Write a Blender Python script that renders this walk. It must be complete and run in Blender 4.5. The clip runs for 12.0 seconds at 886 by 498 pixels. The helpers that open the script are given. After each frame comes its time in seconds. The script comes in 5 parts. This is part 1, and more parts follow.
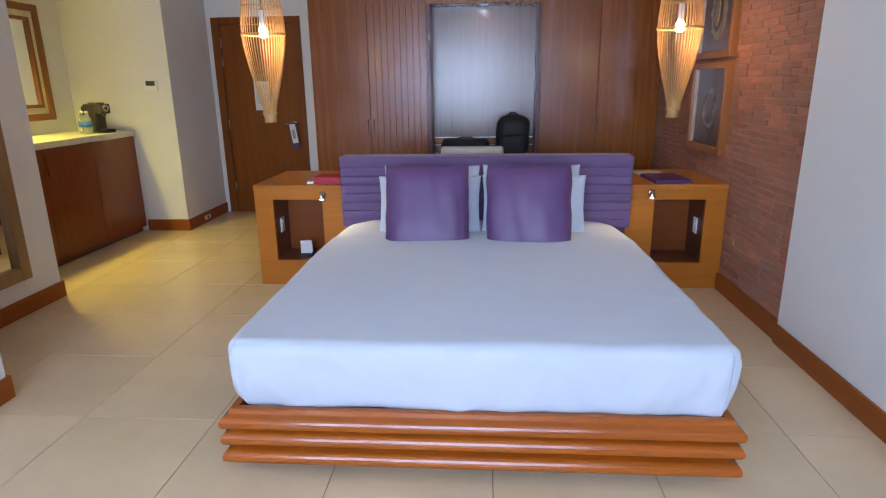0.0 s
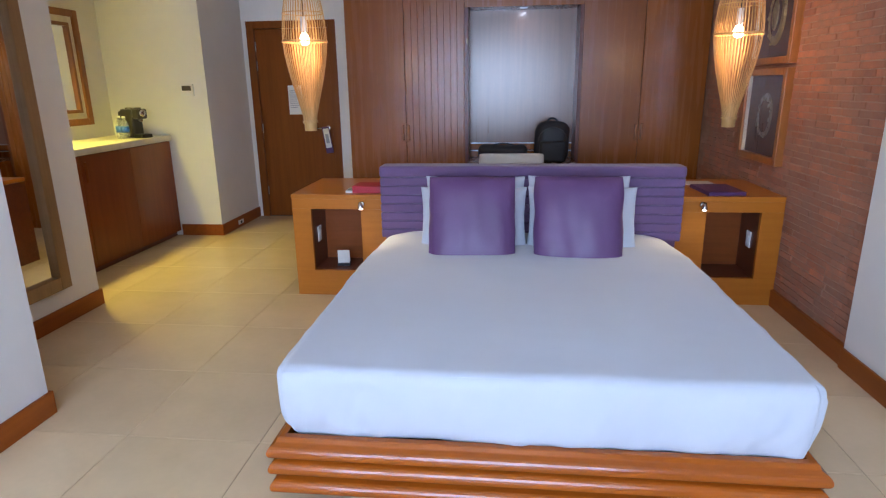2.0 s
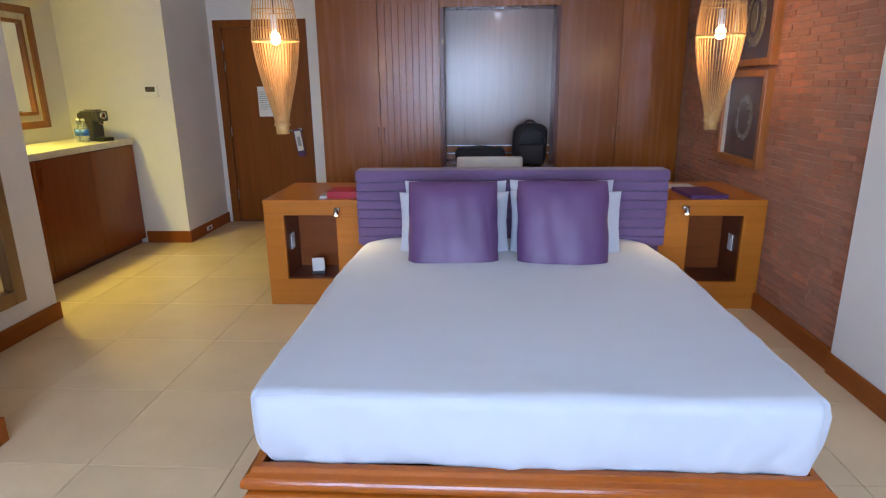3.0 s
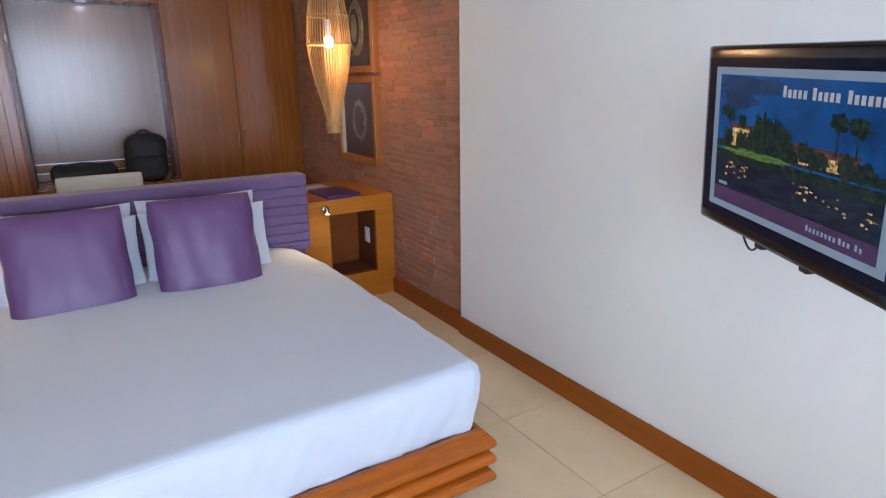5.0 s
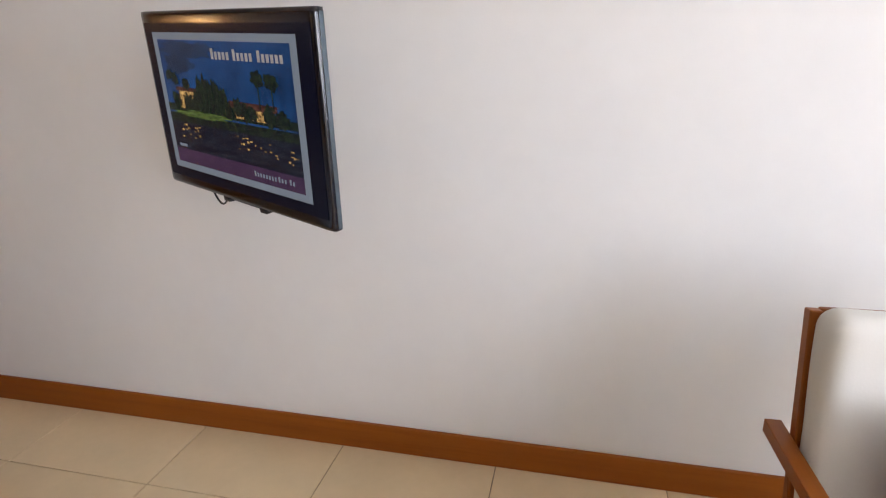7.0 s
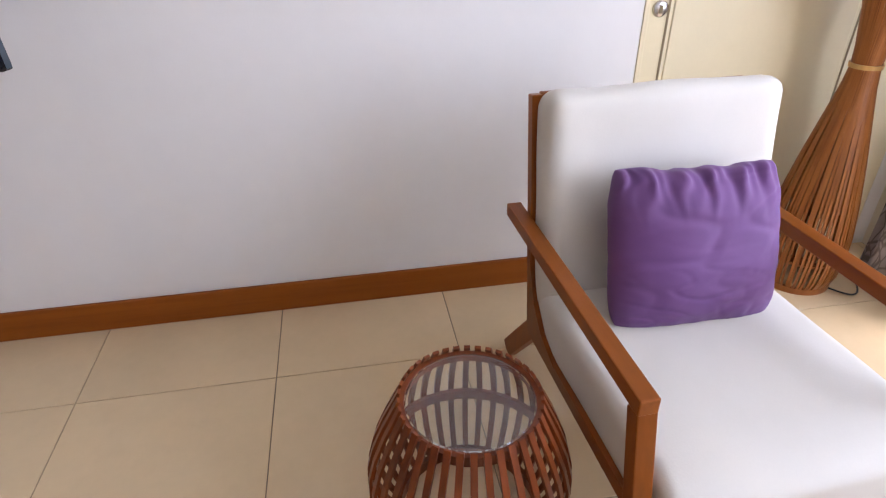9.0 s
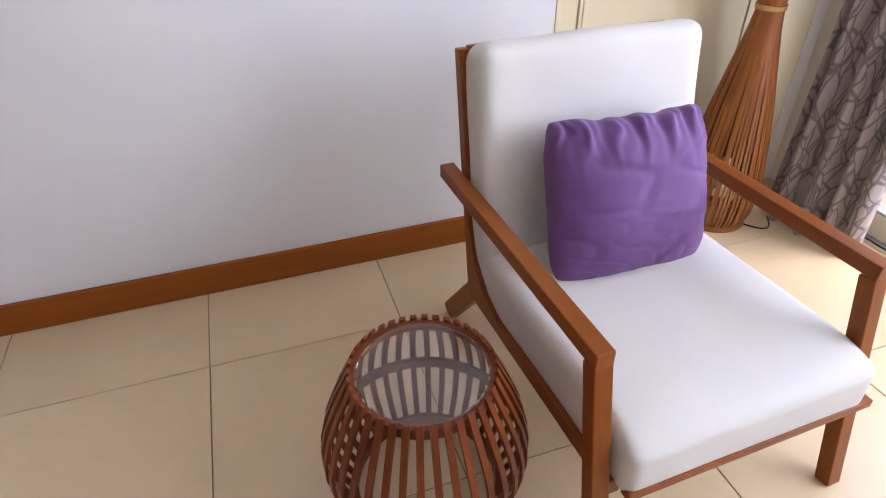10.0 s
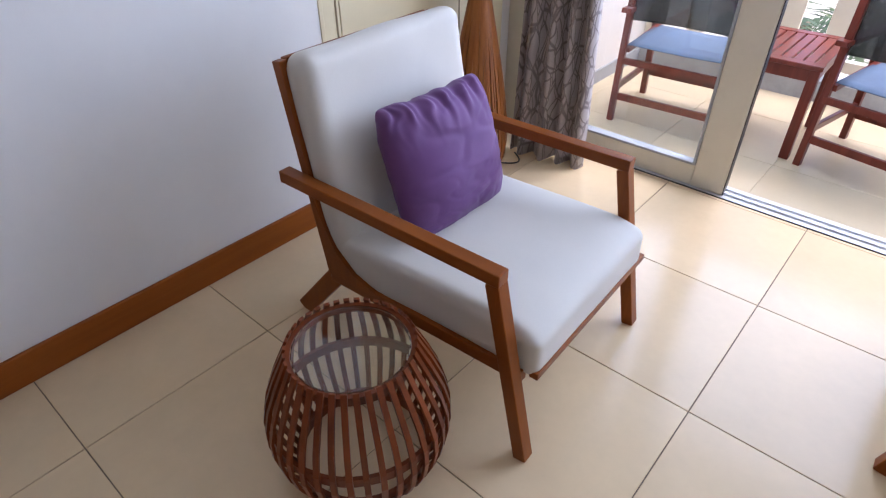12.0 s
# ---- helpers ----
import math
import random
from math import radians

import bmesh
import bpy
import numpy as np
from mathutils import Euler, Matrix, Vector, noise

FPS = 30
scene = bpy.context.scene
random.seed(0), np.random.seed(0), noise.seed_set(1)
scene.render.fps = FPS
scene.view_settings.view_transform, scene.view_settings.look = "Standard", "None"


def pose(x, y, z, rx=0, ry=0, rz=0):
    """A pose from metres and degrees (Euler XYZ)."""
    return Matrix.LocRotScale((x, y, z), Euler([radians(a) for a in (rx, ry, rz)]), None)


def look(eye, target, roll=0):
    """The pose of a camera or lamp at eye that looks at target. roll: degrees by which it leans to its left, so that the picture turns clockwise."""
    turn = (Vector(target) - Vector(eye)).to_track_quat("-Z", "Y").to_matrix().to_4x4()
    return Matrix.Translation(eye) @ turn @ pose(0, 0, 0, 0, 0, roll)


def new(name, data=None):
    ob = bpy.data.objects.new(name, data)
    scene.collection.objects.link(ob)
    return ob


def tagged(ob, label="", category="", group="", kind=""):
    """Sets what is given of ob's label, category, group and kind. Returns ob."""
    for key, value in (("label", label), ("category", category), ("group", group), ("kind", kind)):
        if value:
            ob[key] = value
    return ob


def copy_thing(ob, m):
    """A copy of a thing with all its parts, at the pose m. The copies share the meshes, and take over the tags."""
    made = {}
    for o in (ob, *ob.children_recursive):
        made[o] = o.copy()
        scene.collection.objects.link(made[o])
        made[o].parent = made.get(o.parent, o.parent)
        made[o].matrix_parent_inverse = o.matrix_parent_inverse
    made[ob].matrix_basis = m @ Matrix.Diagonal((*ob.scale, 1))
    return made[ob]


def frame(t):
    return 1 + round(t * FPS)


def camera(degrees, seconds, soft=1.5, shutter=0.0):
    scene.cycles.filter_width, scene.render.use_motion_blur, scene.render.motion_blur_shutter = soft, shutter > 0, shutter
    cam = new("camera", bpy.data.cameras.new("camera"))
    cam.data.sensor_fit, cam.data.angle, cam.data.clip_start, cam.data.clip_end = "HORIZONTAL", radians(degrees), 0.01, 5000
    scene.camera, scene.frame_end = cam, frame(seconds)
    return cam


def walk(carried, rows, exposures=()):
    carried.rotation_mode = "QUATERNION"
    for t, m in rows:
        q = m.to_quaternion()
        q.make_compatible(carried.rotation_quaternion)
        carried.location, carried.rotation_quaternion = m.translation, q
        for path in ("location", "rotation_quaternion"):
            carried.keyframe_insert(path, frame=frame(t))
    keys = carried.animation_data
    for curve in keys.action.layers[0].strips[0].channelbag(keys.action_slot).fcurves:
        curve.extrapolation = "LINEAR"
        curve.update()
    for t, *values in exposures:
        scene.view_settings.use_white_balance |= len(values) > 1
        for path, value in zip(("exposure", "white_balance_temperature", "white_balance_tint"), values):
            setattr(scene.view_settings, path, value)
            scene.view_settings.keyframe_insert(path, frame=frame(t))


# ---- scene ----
cam = camera(73.7, 12.0, soft=1.2)
PATH = [
    (0, (-1.609, 0.184, 1.399), (-1.747, 2.106, 0.863), -0.8),
    (0.5, (-1.617, 0.181, 1.404), (-1.777, 2.1, 0.866), -0.8),
    (1, (-1.636, 0.193, 1.415), (-1.822, 2.11, 0.877), -0.9),
    (1.5, (-1.681, 0.24, 1.434), (-1.885, 2.155, 0.895), -0.8),
    (2, (-1.747, 0.304, 1.454), (-1.959, 2.219, 0.916), -0.8),
    (2.5, (-1.791, 0.357, 1.458), (-1.992, 2.274, 0.924), -0.8),
    (2.7, (-1.798, 0.384, 1.453), (-1.978, 2.303, 0.919), -0.8),
    (4.3, (-1.844, 0.579, 1.48), (-1.339, 2.435, 0.933), -0.3),
    (4.5, (-1.855, 0.555, 1.484), (-1.211, 2.369, 0.94), -0.5),
    (5, (-1.849, 0.525, 1.487), (-0.837, 2.161, 0.94), -0.8),
    (5.5, (-1.832, 0.491, 1.489), (-0.479, 1.857, 0.937), -0.8),
    (6, (-1.835, 0.459, 1.479), (-0.225, 1.508, 0.925), -0.7),
    (6.5, (-1.852, 0.421, 1.455), (-0.075, 1.141, 0.888), -0.4),
    (7, (-1.849, 0.379, 1.431), (0.01, 0.8, 0.825), -0.3),
    (7.5, (-1.855, 0.341, 1.427), (0.012, 0.499, 0.726), -0.4),
    (7.7, (-1.856, 0.322, 1.411), (0.001, 0.395, 0.672), -0.4),
    (9.3, (-1.817, 0.298, 1.32), (-0.185, -0.05, 0.217), -0.8),
    (9.5, (-1.799, 0.304, 1.313), (-0.195, -0.091, 0.185), -0.7),
    (10, (-1.775, 0.323, 1.315), (-0.231, -0.19, 0.151), -0.7),
    (10.5, (-1.772, 0.38, 1.342), (-0.305, -0.285, 0.156), -0.8),
    (11, (-1.744, 0.493, 1.374), (-0.391, -0.367, 0.179), -0.7),
    (11.5, (-1.733, 0.596, 1.401), (-0.524, -0.454, 0.203), -0.4),
    (12, (-1.751, 0.686, 1.407), (-0.7, -0.52, 0.208), -0.2),
]
EXPOSURES = [(0.0, 1.92, 5750, 21), (2.7, 1.97, 5800, 21), (4.5, 1.93, 6150, 22), (5.0, 2.0, 6300, 20), (5.5, 1.93, 6950, 23), (6.0, 1.77, 7050, 23), (6.5, 1.71, 7150, 23), (7.0, 1.6, 7600, 26), (7.5, 1.53, 7600, 28), (9.5, 1.5, 6900, 31), (10.5, 1.42, 6800, 30), (12.0, 1.06, 6250, 28)]
walk(cam, [(t, look(eye, target, roll)) for t, eye, target, roll in PATH], EXPOSURES)

# ---- light ----
world = bpy.data.worlds.new("sky")
scene.world = world
world.use_nodes = True
wn = world.node_tree
sky = wn.nodes.new("ShaderNodeTexSky")
sky.sky_type, sky.sun_disc, sky.sun_elevation, sky.sun_rotation = "NISHITA", False, radians(70), radians(230)
wn.links.new(sky.outputs[0], wn.nodes["Background"].inputs[0])
wn.nodes["Background"].inputs[1].default_value = 0.14


def lamp(name, kind, m, energy, color, **settings):
    data = bpy.data.lights.new(name, kind)
    data.energy, data.color = energy, color
    if kind == "AREA":
        data.shape, data.size, data.size_y = "RECTANGLE", settings["size"], settings["size_y"]
    elif kind == "SUN":
        data.angle = settings["angle"]
    else:
        data.shadow_soft_size = settings["radius"]
    if kind == "SPOT":
        data.spot_size, data.spot_blend = settings["cone"], 1.0
    ob = new(name, data)
    ob.matrix_basis = m
    return tagged(ob, kind="structure")


SUN_WAY = Vector((-0.26, -0.22, 0.94))
lamp("sun", "SUN", look(SUN_WAY * 20, (0, 0, 0)), 4.2, (1.0, 0.95, 0.87), angle=radians(60))
# daylight of the open side of the terrace, under its roof
lamp("window_daylight", "AREA", look((-2.25, -2.60, 1.70), (-2.15, 3.0, 2.5)), 70, (0.60, 0.79, 1.0), size=3.3, size_y=1.9)
# yellow downlight in the soffit over the counter
lamp("counter_downlight", "SPOT", look((-5.33, 4.60, 2.23), (-5.30, 4.62, 0)), 62, (1.0, 0.86, 0.12), radius=0.12, cone=radians(125))

# small downlight in the head of the wardrobe niche
lamp("niche_downlight", "AREA", pose(-1.62, 6.18, 2.108), 0.2, (0.80, 0.90, 1.0), size=0.05, size_y=0.05)

# ---- materials ----


def node(nt, kind, **inputs):
    n = nt.nodes.new(kind)
    for key, value in inputs.items():
        n.inputs[key.replace("_", " ")].default_value = value
    return n


def material(name, color, rough=0.5, metal=0.0, vary=0.12, scale=(6, 6, 6), fine=60.0, bump=0.05, bump_scale=120.0,
             coat=0.0, second=None, per_piece=0.0, sheen=0.0):
    """A surface with variation at two scales, fine relief and uneven gloss."""
    mat = bpy.data.materials.new(name)
    mat.use_nodes = True
    nt = mat.node_tree
    b = nt.nodes["Principled BSDF"]
    b.inputs["Metallic"].default_value = metal
    b.inputs["Coat Weight"].default_value = coat
    b.inputs["Coat Roughness"].default_value = 0.12
    b.inputs["Sheen Weight"].default_value = sheen
    tc = nt.nodes.new("ShaderNodeTexCoord")
    mp = node(nt, "ShaderNodeMapping", Scale=scale)
    nt.links.new(tc.outputs["Object"], mp.inputs["Vector"])
    info = nt.nodes.new("ShaderNodeObjectInfo")
    add = node(nt, "ShaderNodeVectorMath")
    spread = node(nt, "ShaderNodeMath")
    spread.operation = "MULTIPLY"
    spread.inputs[1].default_value = 9.0
    nt.links.new(info.outputs["Random"], spread.inputs[0])
    nt.links.new(mp.outputs[0], add.inputs[0])
    nt.links.new(spread.outputs[0], add.inputs[1])
    large = node(nt, "ShaderNodeTexNoise", Scale=1.0, Detail=6.0, Roughness=0.6)
    small = node(nt, "ShaderNodeTexNoise", Scale=fine, Detail=3.0)
    nt.links.new(add.outputs[0], large.inputs["Vector"])
    nt.links.new(tc.outputs["Object"], small.inputs["Vector"])
    ramp = nt.nodes.new("ShaderNodeValToRGB")
    c2 = second or tuple(c * (1 - vary * 2) for c in color)
    ramp.color_ramp.elements[0].position, ramp.color_ramp.elements[0].color = 0.32, (*c2, 1)
    ramp.color_ramp.elements[1].position, ramp.color_ramp.elements[1].color = 0.62, (*color, 1)
    nt.links.new(large.outputs["Fac"], ramp.inputs["Fac"])
    hsv = node(nt, "ShaderNodeHueSaturation")
    val = node(nt, "ShaderNodeMapRange", To_Min=1 - vary * 0.6, To_Max=1 + vary * 0.6)
    nt.links.new(small.outputs["Fac"], val.inputs["Value"])
    piece = node(nt, "ShaderNodeMapRange", To_Min=1 - per_piece, To_Max=1 + per_piece)
    nt.links.new(info.outputs["Random"], piece.inputs["Value"])
    mul = node(nt, "ShaderNodeMath")
    mul.operation = "MULTIPLY"
    nt.links.new(val.outputs[0], mul.inputs[0])
    nt.links.new(piece.outputs[0], mul.inputs[1])
    nt.links.new(mul.outputs[0], hsv.inputs["Value"])
    nt.links.new(ramp.outputs[0], hsv.inputs["Color"])
    nt.links.new(hsv.outputs[0], b.inputs["Base Color"])
    rr = node(nt, "ShaderNodeMapRange", To_Min=rough * 0.8, To_Max=min(1, rough * 1.2))
    nt.links.new(large.outputs["Fac"], rr.inputs["Value"])
    nt.links.new(rr.outputs[0], b.inputs["Roughness"])
    if bump:
        grain = node(nt, "ShaderNodeTexNoise", Scale=bump_scale, Detail=2.0)
        nt.links.new(tc.outputs["Object"], grain.inputs["Vector"])
        bp = node(nt, "ShaderNodeBump", Strength=bump, Distance=0.004)
        nt.links.new(grain.outputs["Fac"], bp.inputs["Height"])
        nt.links.new(bp.outputs[0], b.inputs["Normal"])
    return mat


def wood(name, light, dark, along="y", rough=0.3, coat=0.3):
    s = {"x": (1.2, 26, 26), "y": (26, 1.2, 26), "z": (26, 26, 1.2)}[along]
    mat = material(name, light, rough, second=dark, scale=s, fine=35, vary=0.1, bump=0.02, bump_scale=90, coat=coat, per_piece=0.06)
    mat.node_tree.nodes["Principled BSDF"].inputs["Coat Roughness"].default_value = 0.28
    mat.node_tree.nodes["Principled BSDF"].inputs["Specular IOR Level"].default_value = 0.24
    return mat


def glass(name, tint=(1, 1, 1), rough=0.0):
    mat = bpy.data.materials.new(name)
    mat.use_nodes = True
    b = mat.node_tree.nodes["Principled BSDF"]
    b.inputs["Base Color"].default_value = (*tint, 1)
    b.inputs["Transmission Weight"].default_value = 1.0
    b.inputs["Roughness"].default_value = rough
    b.inputs["IOR"].default_value = 1.45
    return mat


def glow(name, color, strength):
    mat = bpy.data.materials.new(name)
    mat.use_nodes = True
    b = mat.node_tree.nodes["Principled BSDF"]
    b.inputs["Base Color"].default_value = (*[c * 0.3 for c in color], 1)
    b.inputs["Roughness"].default_value = 0.25
    b.inputs["Emission Color"].default_value = (*color, 1)
    b.inputs["Emission Strength"].default_value = strength
    b.inputs["Specular IOR Level"].default_value = 0.2
    return mat


def speckle(name, dark, light, scale, low, high, strength):
    """A patch of the lit screen, mottled between two colours."""
    mat = glow(name, light, strength)
    t = mat.node_tree
    at = t.nodes.new("ShaderNodeTexCoord")
    grid = node(t, "ShaderNodeMapping", Scale=scale)
    dots = node(t, "ShaderNodeTexNoise", Scale=1.0, Detail=5.0, Roughness=0.65)
    ramp = t.nodes.new("ShaderNodeValToRGB")
    ramp.color_ramp.elements[0].position, ramp.color_ramp.elements[0].color = low, (*dark, 1)
    ramp.color_ramp.elements[1].position, ramp.color_ramp.elements[1].color = high, (*light, 1)
    t.links.new(at.outputs["Object"], grid.inputs["Vector"])
    t.links.new(grid.outputs[0], dots.inputs["Vector"])
    t.links.new(dots.outputs["Fac"], ramp.inputs["Fac"])
    t.links.new(ramp.outputs[0], t.nodes["Principled BSDF"].inputs["Emission Color"])
    t.nodes["Principled BSDF"].inputs["Base Color"].default_value = (0.004, 0.005, 0.007, 1)
    return mat


PAINT = material("white_wall_paint", (0.745, 0.725, 0.69), 0.75, vary=0.03, scale=(1.3, 1.3, 1.3), fine=14, bump=0.06, bump_scale=160)
CEILING = material("ceiling_paint", (0.86, 0.85, 0.82), 0.85, vary=0.02, scale=(1, 1, 1))
TILE = material("beige_porcelain", (0.71, 0.535, 0.33), 0.18, vary=0.05, scale=(2.2, 2.2, 2.2), fine=30, bump=0.015, bump_scale=25, per_piece=0.025)
TILE.node_tree.nodes["Principled BSDF"].inputs["Specular IOR Level"].default_value = 0.28
GROUT = material("brown_grout", (0.21, 0.16, 0.11), 0.9)
SKIRT = wood("skirting_wood", (0.30, 0.078, 0.008), (0.24, 0.058, 0.006), "y", 0.42, 0.0)
BED_WOOD = wood("orange_bed_wood", (0.38, 0.092, 0.006), (0.32, 0.072, 0.005), "x", 0.18, 0.5)
BED_SIDE_WOOD = wood("orange_bed_side_wood", (0.38, 0.092, 0.006), (0.32, 0.072, 0.005), "y", 0.18, 0.5)
for lacquered in (BED_WOOD, BED_SIDE_WOOD):
    lacquered.node_tree.nodes["Principled BSDF"].inputs["Coat Roughness"].default_value = 0.16
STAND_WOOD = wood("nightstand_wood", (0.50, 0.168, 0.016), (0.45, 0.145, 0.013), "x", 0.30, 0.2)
# darker copies of the wood: shade of recesses and undersides put into the colour
STAND_SHADE = wood("nightstand_recess_wood", (0.25, 0.064, 0.012), (0.20, 0.050, 0.009), "x", 0.35, 0.1)
SHADE_WOOD = wood("nightstand_inner_wood", (0.13, 0.028, 0.009), (0.09, 0.02, 0.007), "x", 0.3, 0.3)
WARD = wood("wardrobe_wood", (0.27, 0.082, 0.007), (0.225, 0.065, 0.006), "z", 0.27, 0.4)
WARD.node_tree.nodes["Principled BSDF"].inputs["Specular IOR Level"].default_value = 0.3
WARD.node_tree.nodes["Principled BSDF"].inputs["Coat Roughness"].default_value = 0.22
COUNTER_WOOD = wood("counter_cabinet_wood", (0.205, 0.045, 0.006), (0.175, 0.038, 0.005), "z", 0.25, 0.35)
DOOR_WOOD = wood("entry_door_wood", (0.20, 0.055, 0.004), (0.16, 0.042, 0.003), "z", 0.40, 0.0)
CHAIR_WOOD = wood("armchair_wood", (0.27, 0.070, 0.008), (0.20, 0.048, 0.005), "x", 0.40, 0.0)
CHAIR_WOOD_Z = wood("armchair_leg_wood", (0.27, 0.070, 0.008), (0.20, 0.048, 0.005), "z", 0.40, 0.0)
BASKET_WOOD = wood("basket_slat_wood", (0.215, 0.045, 0.009), (0.12, 0.023, 0.005), "z", 0.34, 0.15)
REED = wood("reed", (0.36, 0.125, 0.030), (0.22, 0.066, 0.015), "z", 0.45, 0.1)
RED_WOOD = wood("red_stained_wood", (0.19, 0.034, 0.020), (0.12, 0.020, 0.012), "z", 0.35)
FRAME_WOOD = wood("picture_frame_wood", (0.38, 0.14, 0.032), (0.28, 0.095, 0.02), "z", 0.35)
DARK_FRAME = wood("counter_mirror_wood", (0.22, 0.082, 0.026), (0.17, 0.06, 0.019), "z", 0.35)
MIRROR_FRAME = wood("mirror_frame_wood", (0.31, 0.185, 0.080), (0.25, 0.148, 0.062), "z", 0.4)
BAMBOO = wood("pale_bamboo", (0.58, 0.35, 0.13), (0.42, 0.23, 0.075), "z", 0.45, 0.1)
SHEET = material("white_cotton", (0.515, 0.542, 0.598), 0.85, vary=0.015, scale=(2, 2, 2), fine=40, bump=0.08, bump_scale=9, sheen=0.3)
PURPLE = material("purple_satin", (0.122, 0.053, 0.148), 0.44, vary=0.08, scale=(3, 3, 3), fine=260, bump=0.03, bump_scale=300, sheen=0.0)
HEAD_PURPLE = material("purple_upholstery", (0.155, 0.085, 0.190), 0.8, vary=0.06, scale=(5, 5, 5), fine=300, bump=0.15, bump_scale=350, sheen=0.3)
LILAC = material("purple_cotton", (0.138, 0.048, 0.170), 0.75, vary=0.05, scale=(5, 5, 5), fine=300, bump=0.12, bump_scale=20, sheen=0.1)
CREAM = material("cream_upholstery", (0.62, 0.585, 0.515), 0.7, vary=0.03, scale=(3, 3, 3), fine=200, bump=0.06, bump_scale=200, sheen=0.2)
BLACK = material("black_plastic", (0.012, 0.012, 0.014), 0.35, vary=0.1, bump=0.03)
DARK_GREY = material("charcoal_plastic", (0.045, 0.042, 0.042), 0.35, vary=0.08, bump=0.02)
GLOSS_BLACK = material("gloss_black_bezel", (0.004, 0.005, 0.009), 0.16, vary=0.05, bump=0.0, coat=0.2)
BLACK_CLOTH = material("black_nylon", (0.010, 0.010, 0.013), 0.7, bump=0.3, bump_scale=200)
CHROME = material("brushed_steel", (0.62, 0.61, 0.60), 0.25, 1.0, vary=0.05, bump=0.02)
ALUMINIUM = material("aluminium", (0.74, 0.76, 0.78), 0.42, 0.75, vary=0.05, bump=0.02)
WHITE_FRAME = material("white_door_lacquer", (0.70, 0.65, 0.53), 0.35, vary=0.03, bump=0.02)
CREAM_DOOR = material("cream_door_paint", (0.72, 0.62, 0.40), 0.45, vary=0.03, scale=(2, 2, 2), bump=0.03)
# dark colour for the shade in the cream door's grooves and gaps
GROOVE_SHADE = material("door_groove", (0.22, 0.16, 0.08), 0.7)
STONE_TOP = material("counter_stone", (0.66, 0.60, 0.50), 0.3, vary=0.08, scale=(9, 9, 9), bump=0.02)
WHITE_PLASTIC = material("white_plastic", (0.75, 0.75, 0.74), 0.4, vary=0.03)
PAPER = material("paper", (0.75, 0.74, 0.70), 0.8, vary=0.03)
GREY_PRINT = material("grey_print", (0.35, 0.36, 0.38), 0.8)
RED_BOOK = material("red_cover", (0.42, 0.012, 0.030), 0.45, vary=0.06)
PURPLE_BOOK = material("purple_leather", (0.105, 0.038, 0.135), 0.4, vary=0.1, bump=0.2, bump_scale=300)
BOTTLE_BLUE = material("blue_label", (0.03, 0.13, 0.60), 0.4)
SILVER = material("tarnished_silver", (0.42, 0.40, 0.37), 0.4, 0.8, vary=0.25, scale=(20, 20, 20))
GOLD = material("old_gold", (0.42, 0.32, 0.15), 0.4, 0.7, vary=0.25, scale=(20, 20, 20))
MAT_BOARD = material("purple_mat_board", (0.060, 0.036, 0.042), 0.85)
MORTAR = material("mortar", (0.43, 0.24, 0.155), 0.95, vary=0.2, bump=0.5, bump_scale=60)
BRICK = material("red_brick", (0.47, 0.168, 0.078), 0.9, second=(0.34, 0.136, 0.082), scale=(9, 9, 9), fine=70, vary=0.15, bump=0.5, bump_scale=70, per_piece=0.24)
# smears of mortar and soot that run over many bricks
nt = BRICK.node_tree
place = nt.nodes.new("ShaderNodeNewGeometry")
smear = node(nt, "ShaderNodeTexNoise", Scale=3.2, Detail=7.0, Roughness=0.68)
cover = node(nt, "ShaderNodeMapRange", From_Min=0.36, From_Max=0.62, To_Max=0.92)
coat_mix = nt.nodes.new("ShaderNodeMix")
coat_mix.data_type = "RGBA"
nt.links.new(place.outputs["Position"], smear.inputs["Vector"])
nt.links.new(smear.outputs["Fac"], cover.inputs["Value"])
nt.links.new(cover.outputs[0], coat_mix.inputs["Factor"])
nt.links.new(next(n for n in nt.nodes if n.type == "HUE_SAT").outputs[0], coat_mix.inputs["A"])
coat_mix.inputs["B"].default_value = (0.31, 0.165, 0.110, 1)
nt.links.new(coat_mix.outputs["Result"], nt.nodes["Principled BSDF"].inputs["Base Color"])
NICHE = wood("niche_lacquer", (0.17, 0.072, 0.034), (0.135, 0.056, 0.027), "z", 0.30, 0.7)
NICHE.node_tree.nodes["Principled BSDF"].inputs["Specular IOR Level"].default_value = 0.5
NICHE.node_tree.nodes["Principled BSDF"].inputs["Coat Roughness"].default_value = 0.19
BLUE_CANVAS = material("blue_canvas", (0.10, 0.165, 0.27), 0.85, bump=0.2, bump_scale=300)
BLACK_MESH = material("black_mesh", (0.02, 0.03, 0.035), 0.6, bump=0.3, bump_scale=300)
BLACK_MESH.node_tree.nodes["Principled BSDF"].inputs["Alpha"].default_value = 0.80
TERRACE_TILE = material("terrace_tile", (0.58, 0.50, 0.34), 0.35, vary=0.05, scale=(2, 2, 2), per_piece=0.03)
TERRACE_GROUT = material("terrace_grout", (0.54, 0.46, 0.31), 0.9)
GREY_SKIRT = material("grey_skirting", (0.36, 0.38, 0.40), 0.5)
LEAF = material("palm_leaf", (0.05, 0.10, 0.03), 0.5, vary=0.2)
BARK = material("palm_bark", (0.18, 0.13, 0.09), 0.9, bump=0.5, bump_scale=30)
SAND = material("sunlit_paving", (0.55, 0.52, 0.46), 0.9, vary=0.08, scale=(0.4, 0.4, 0.4))
CLEAR = glass("clear_glass", (0.98, 1.0, 0.99))
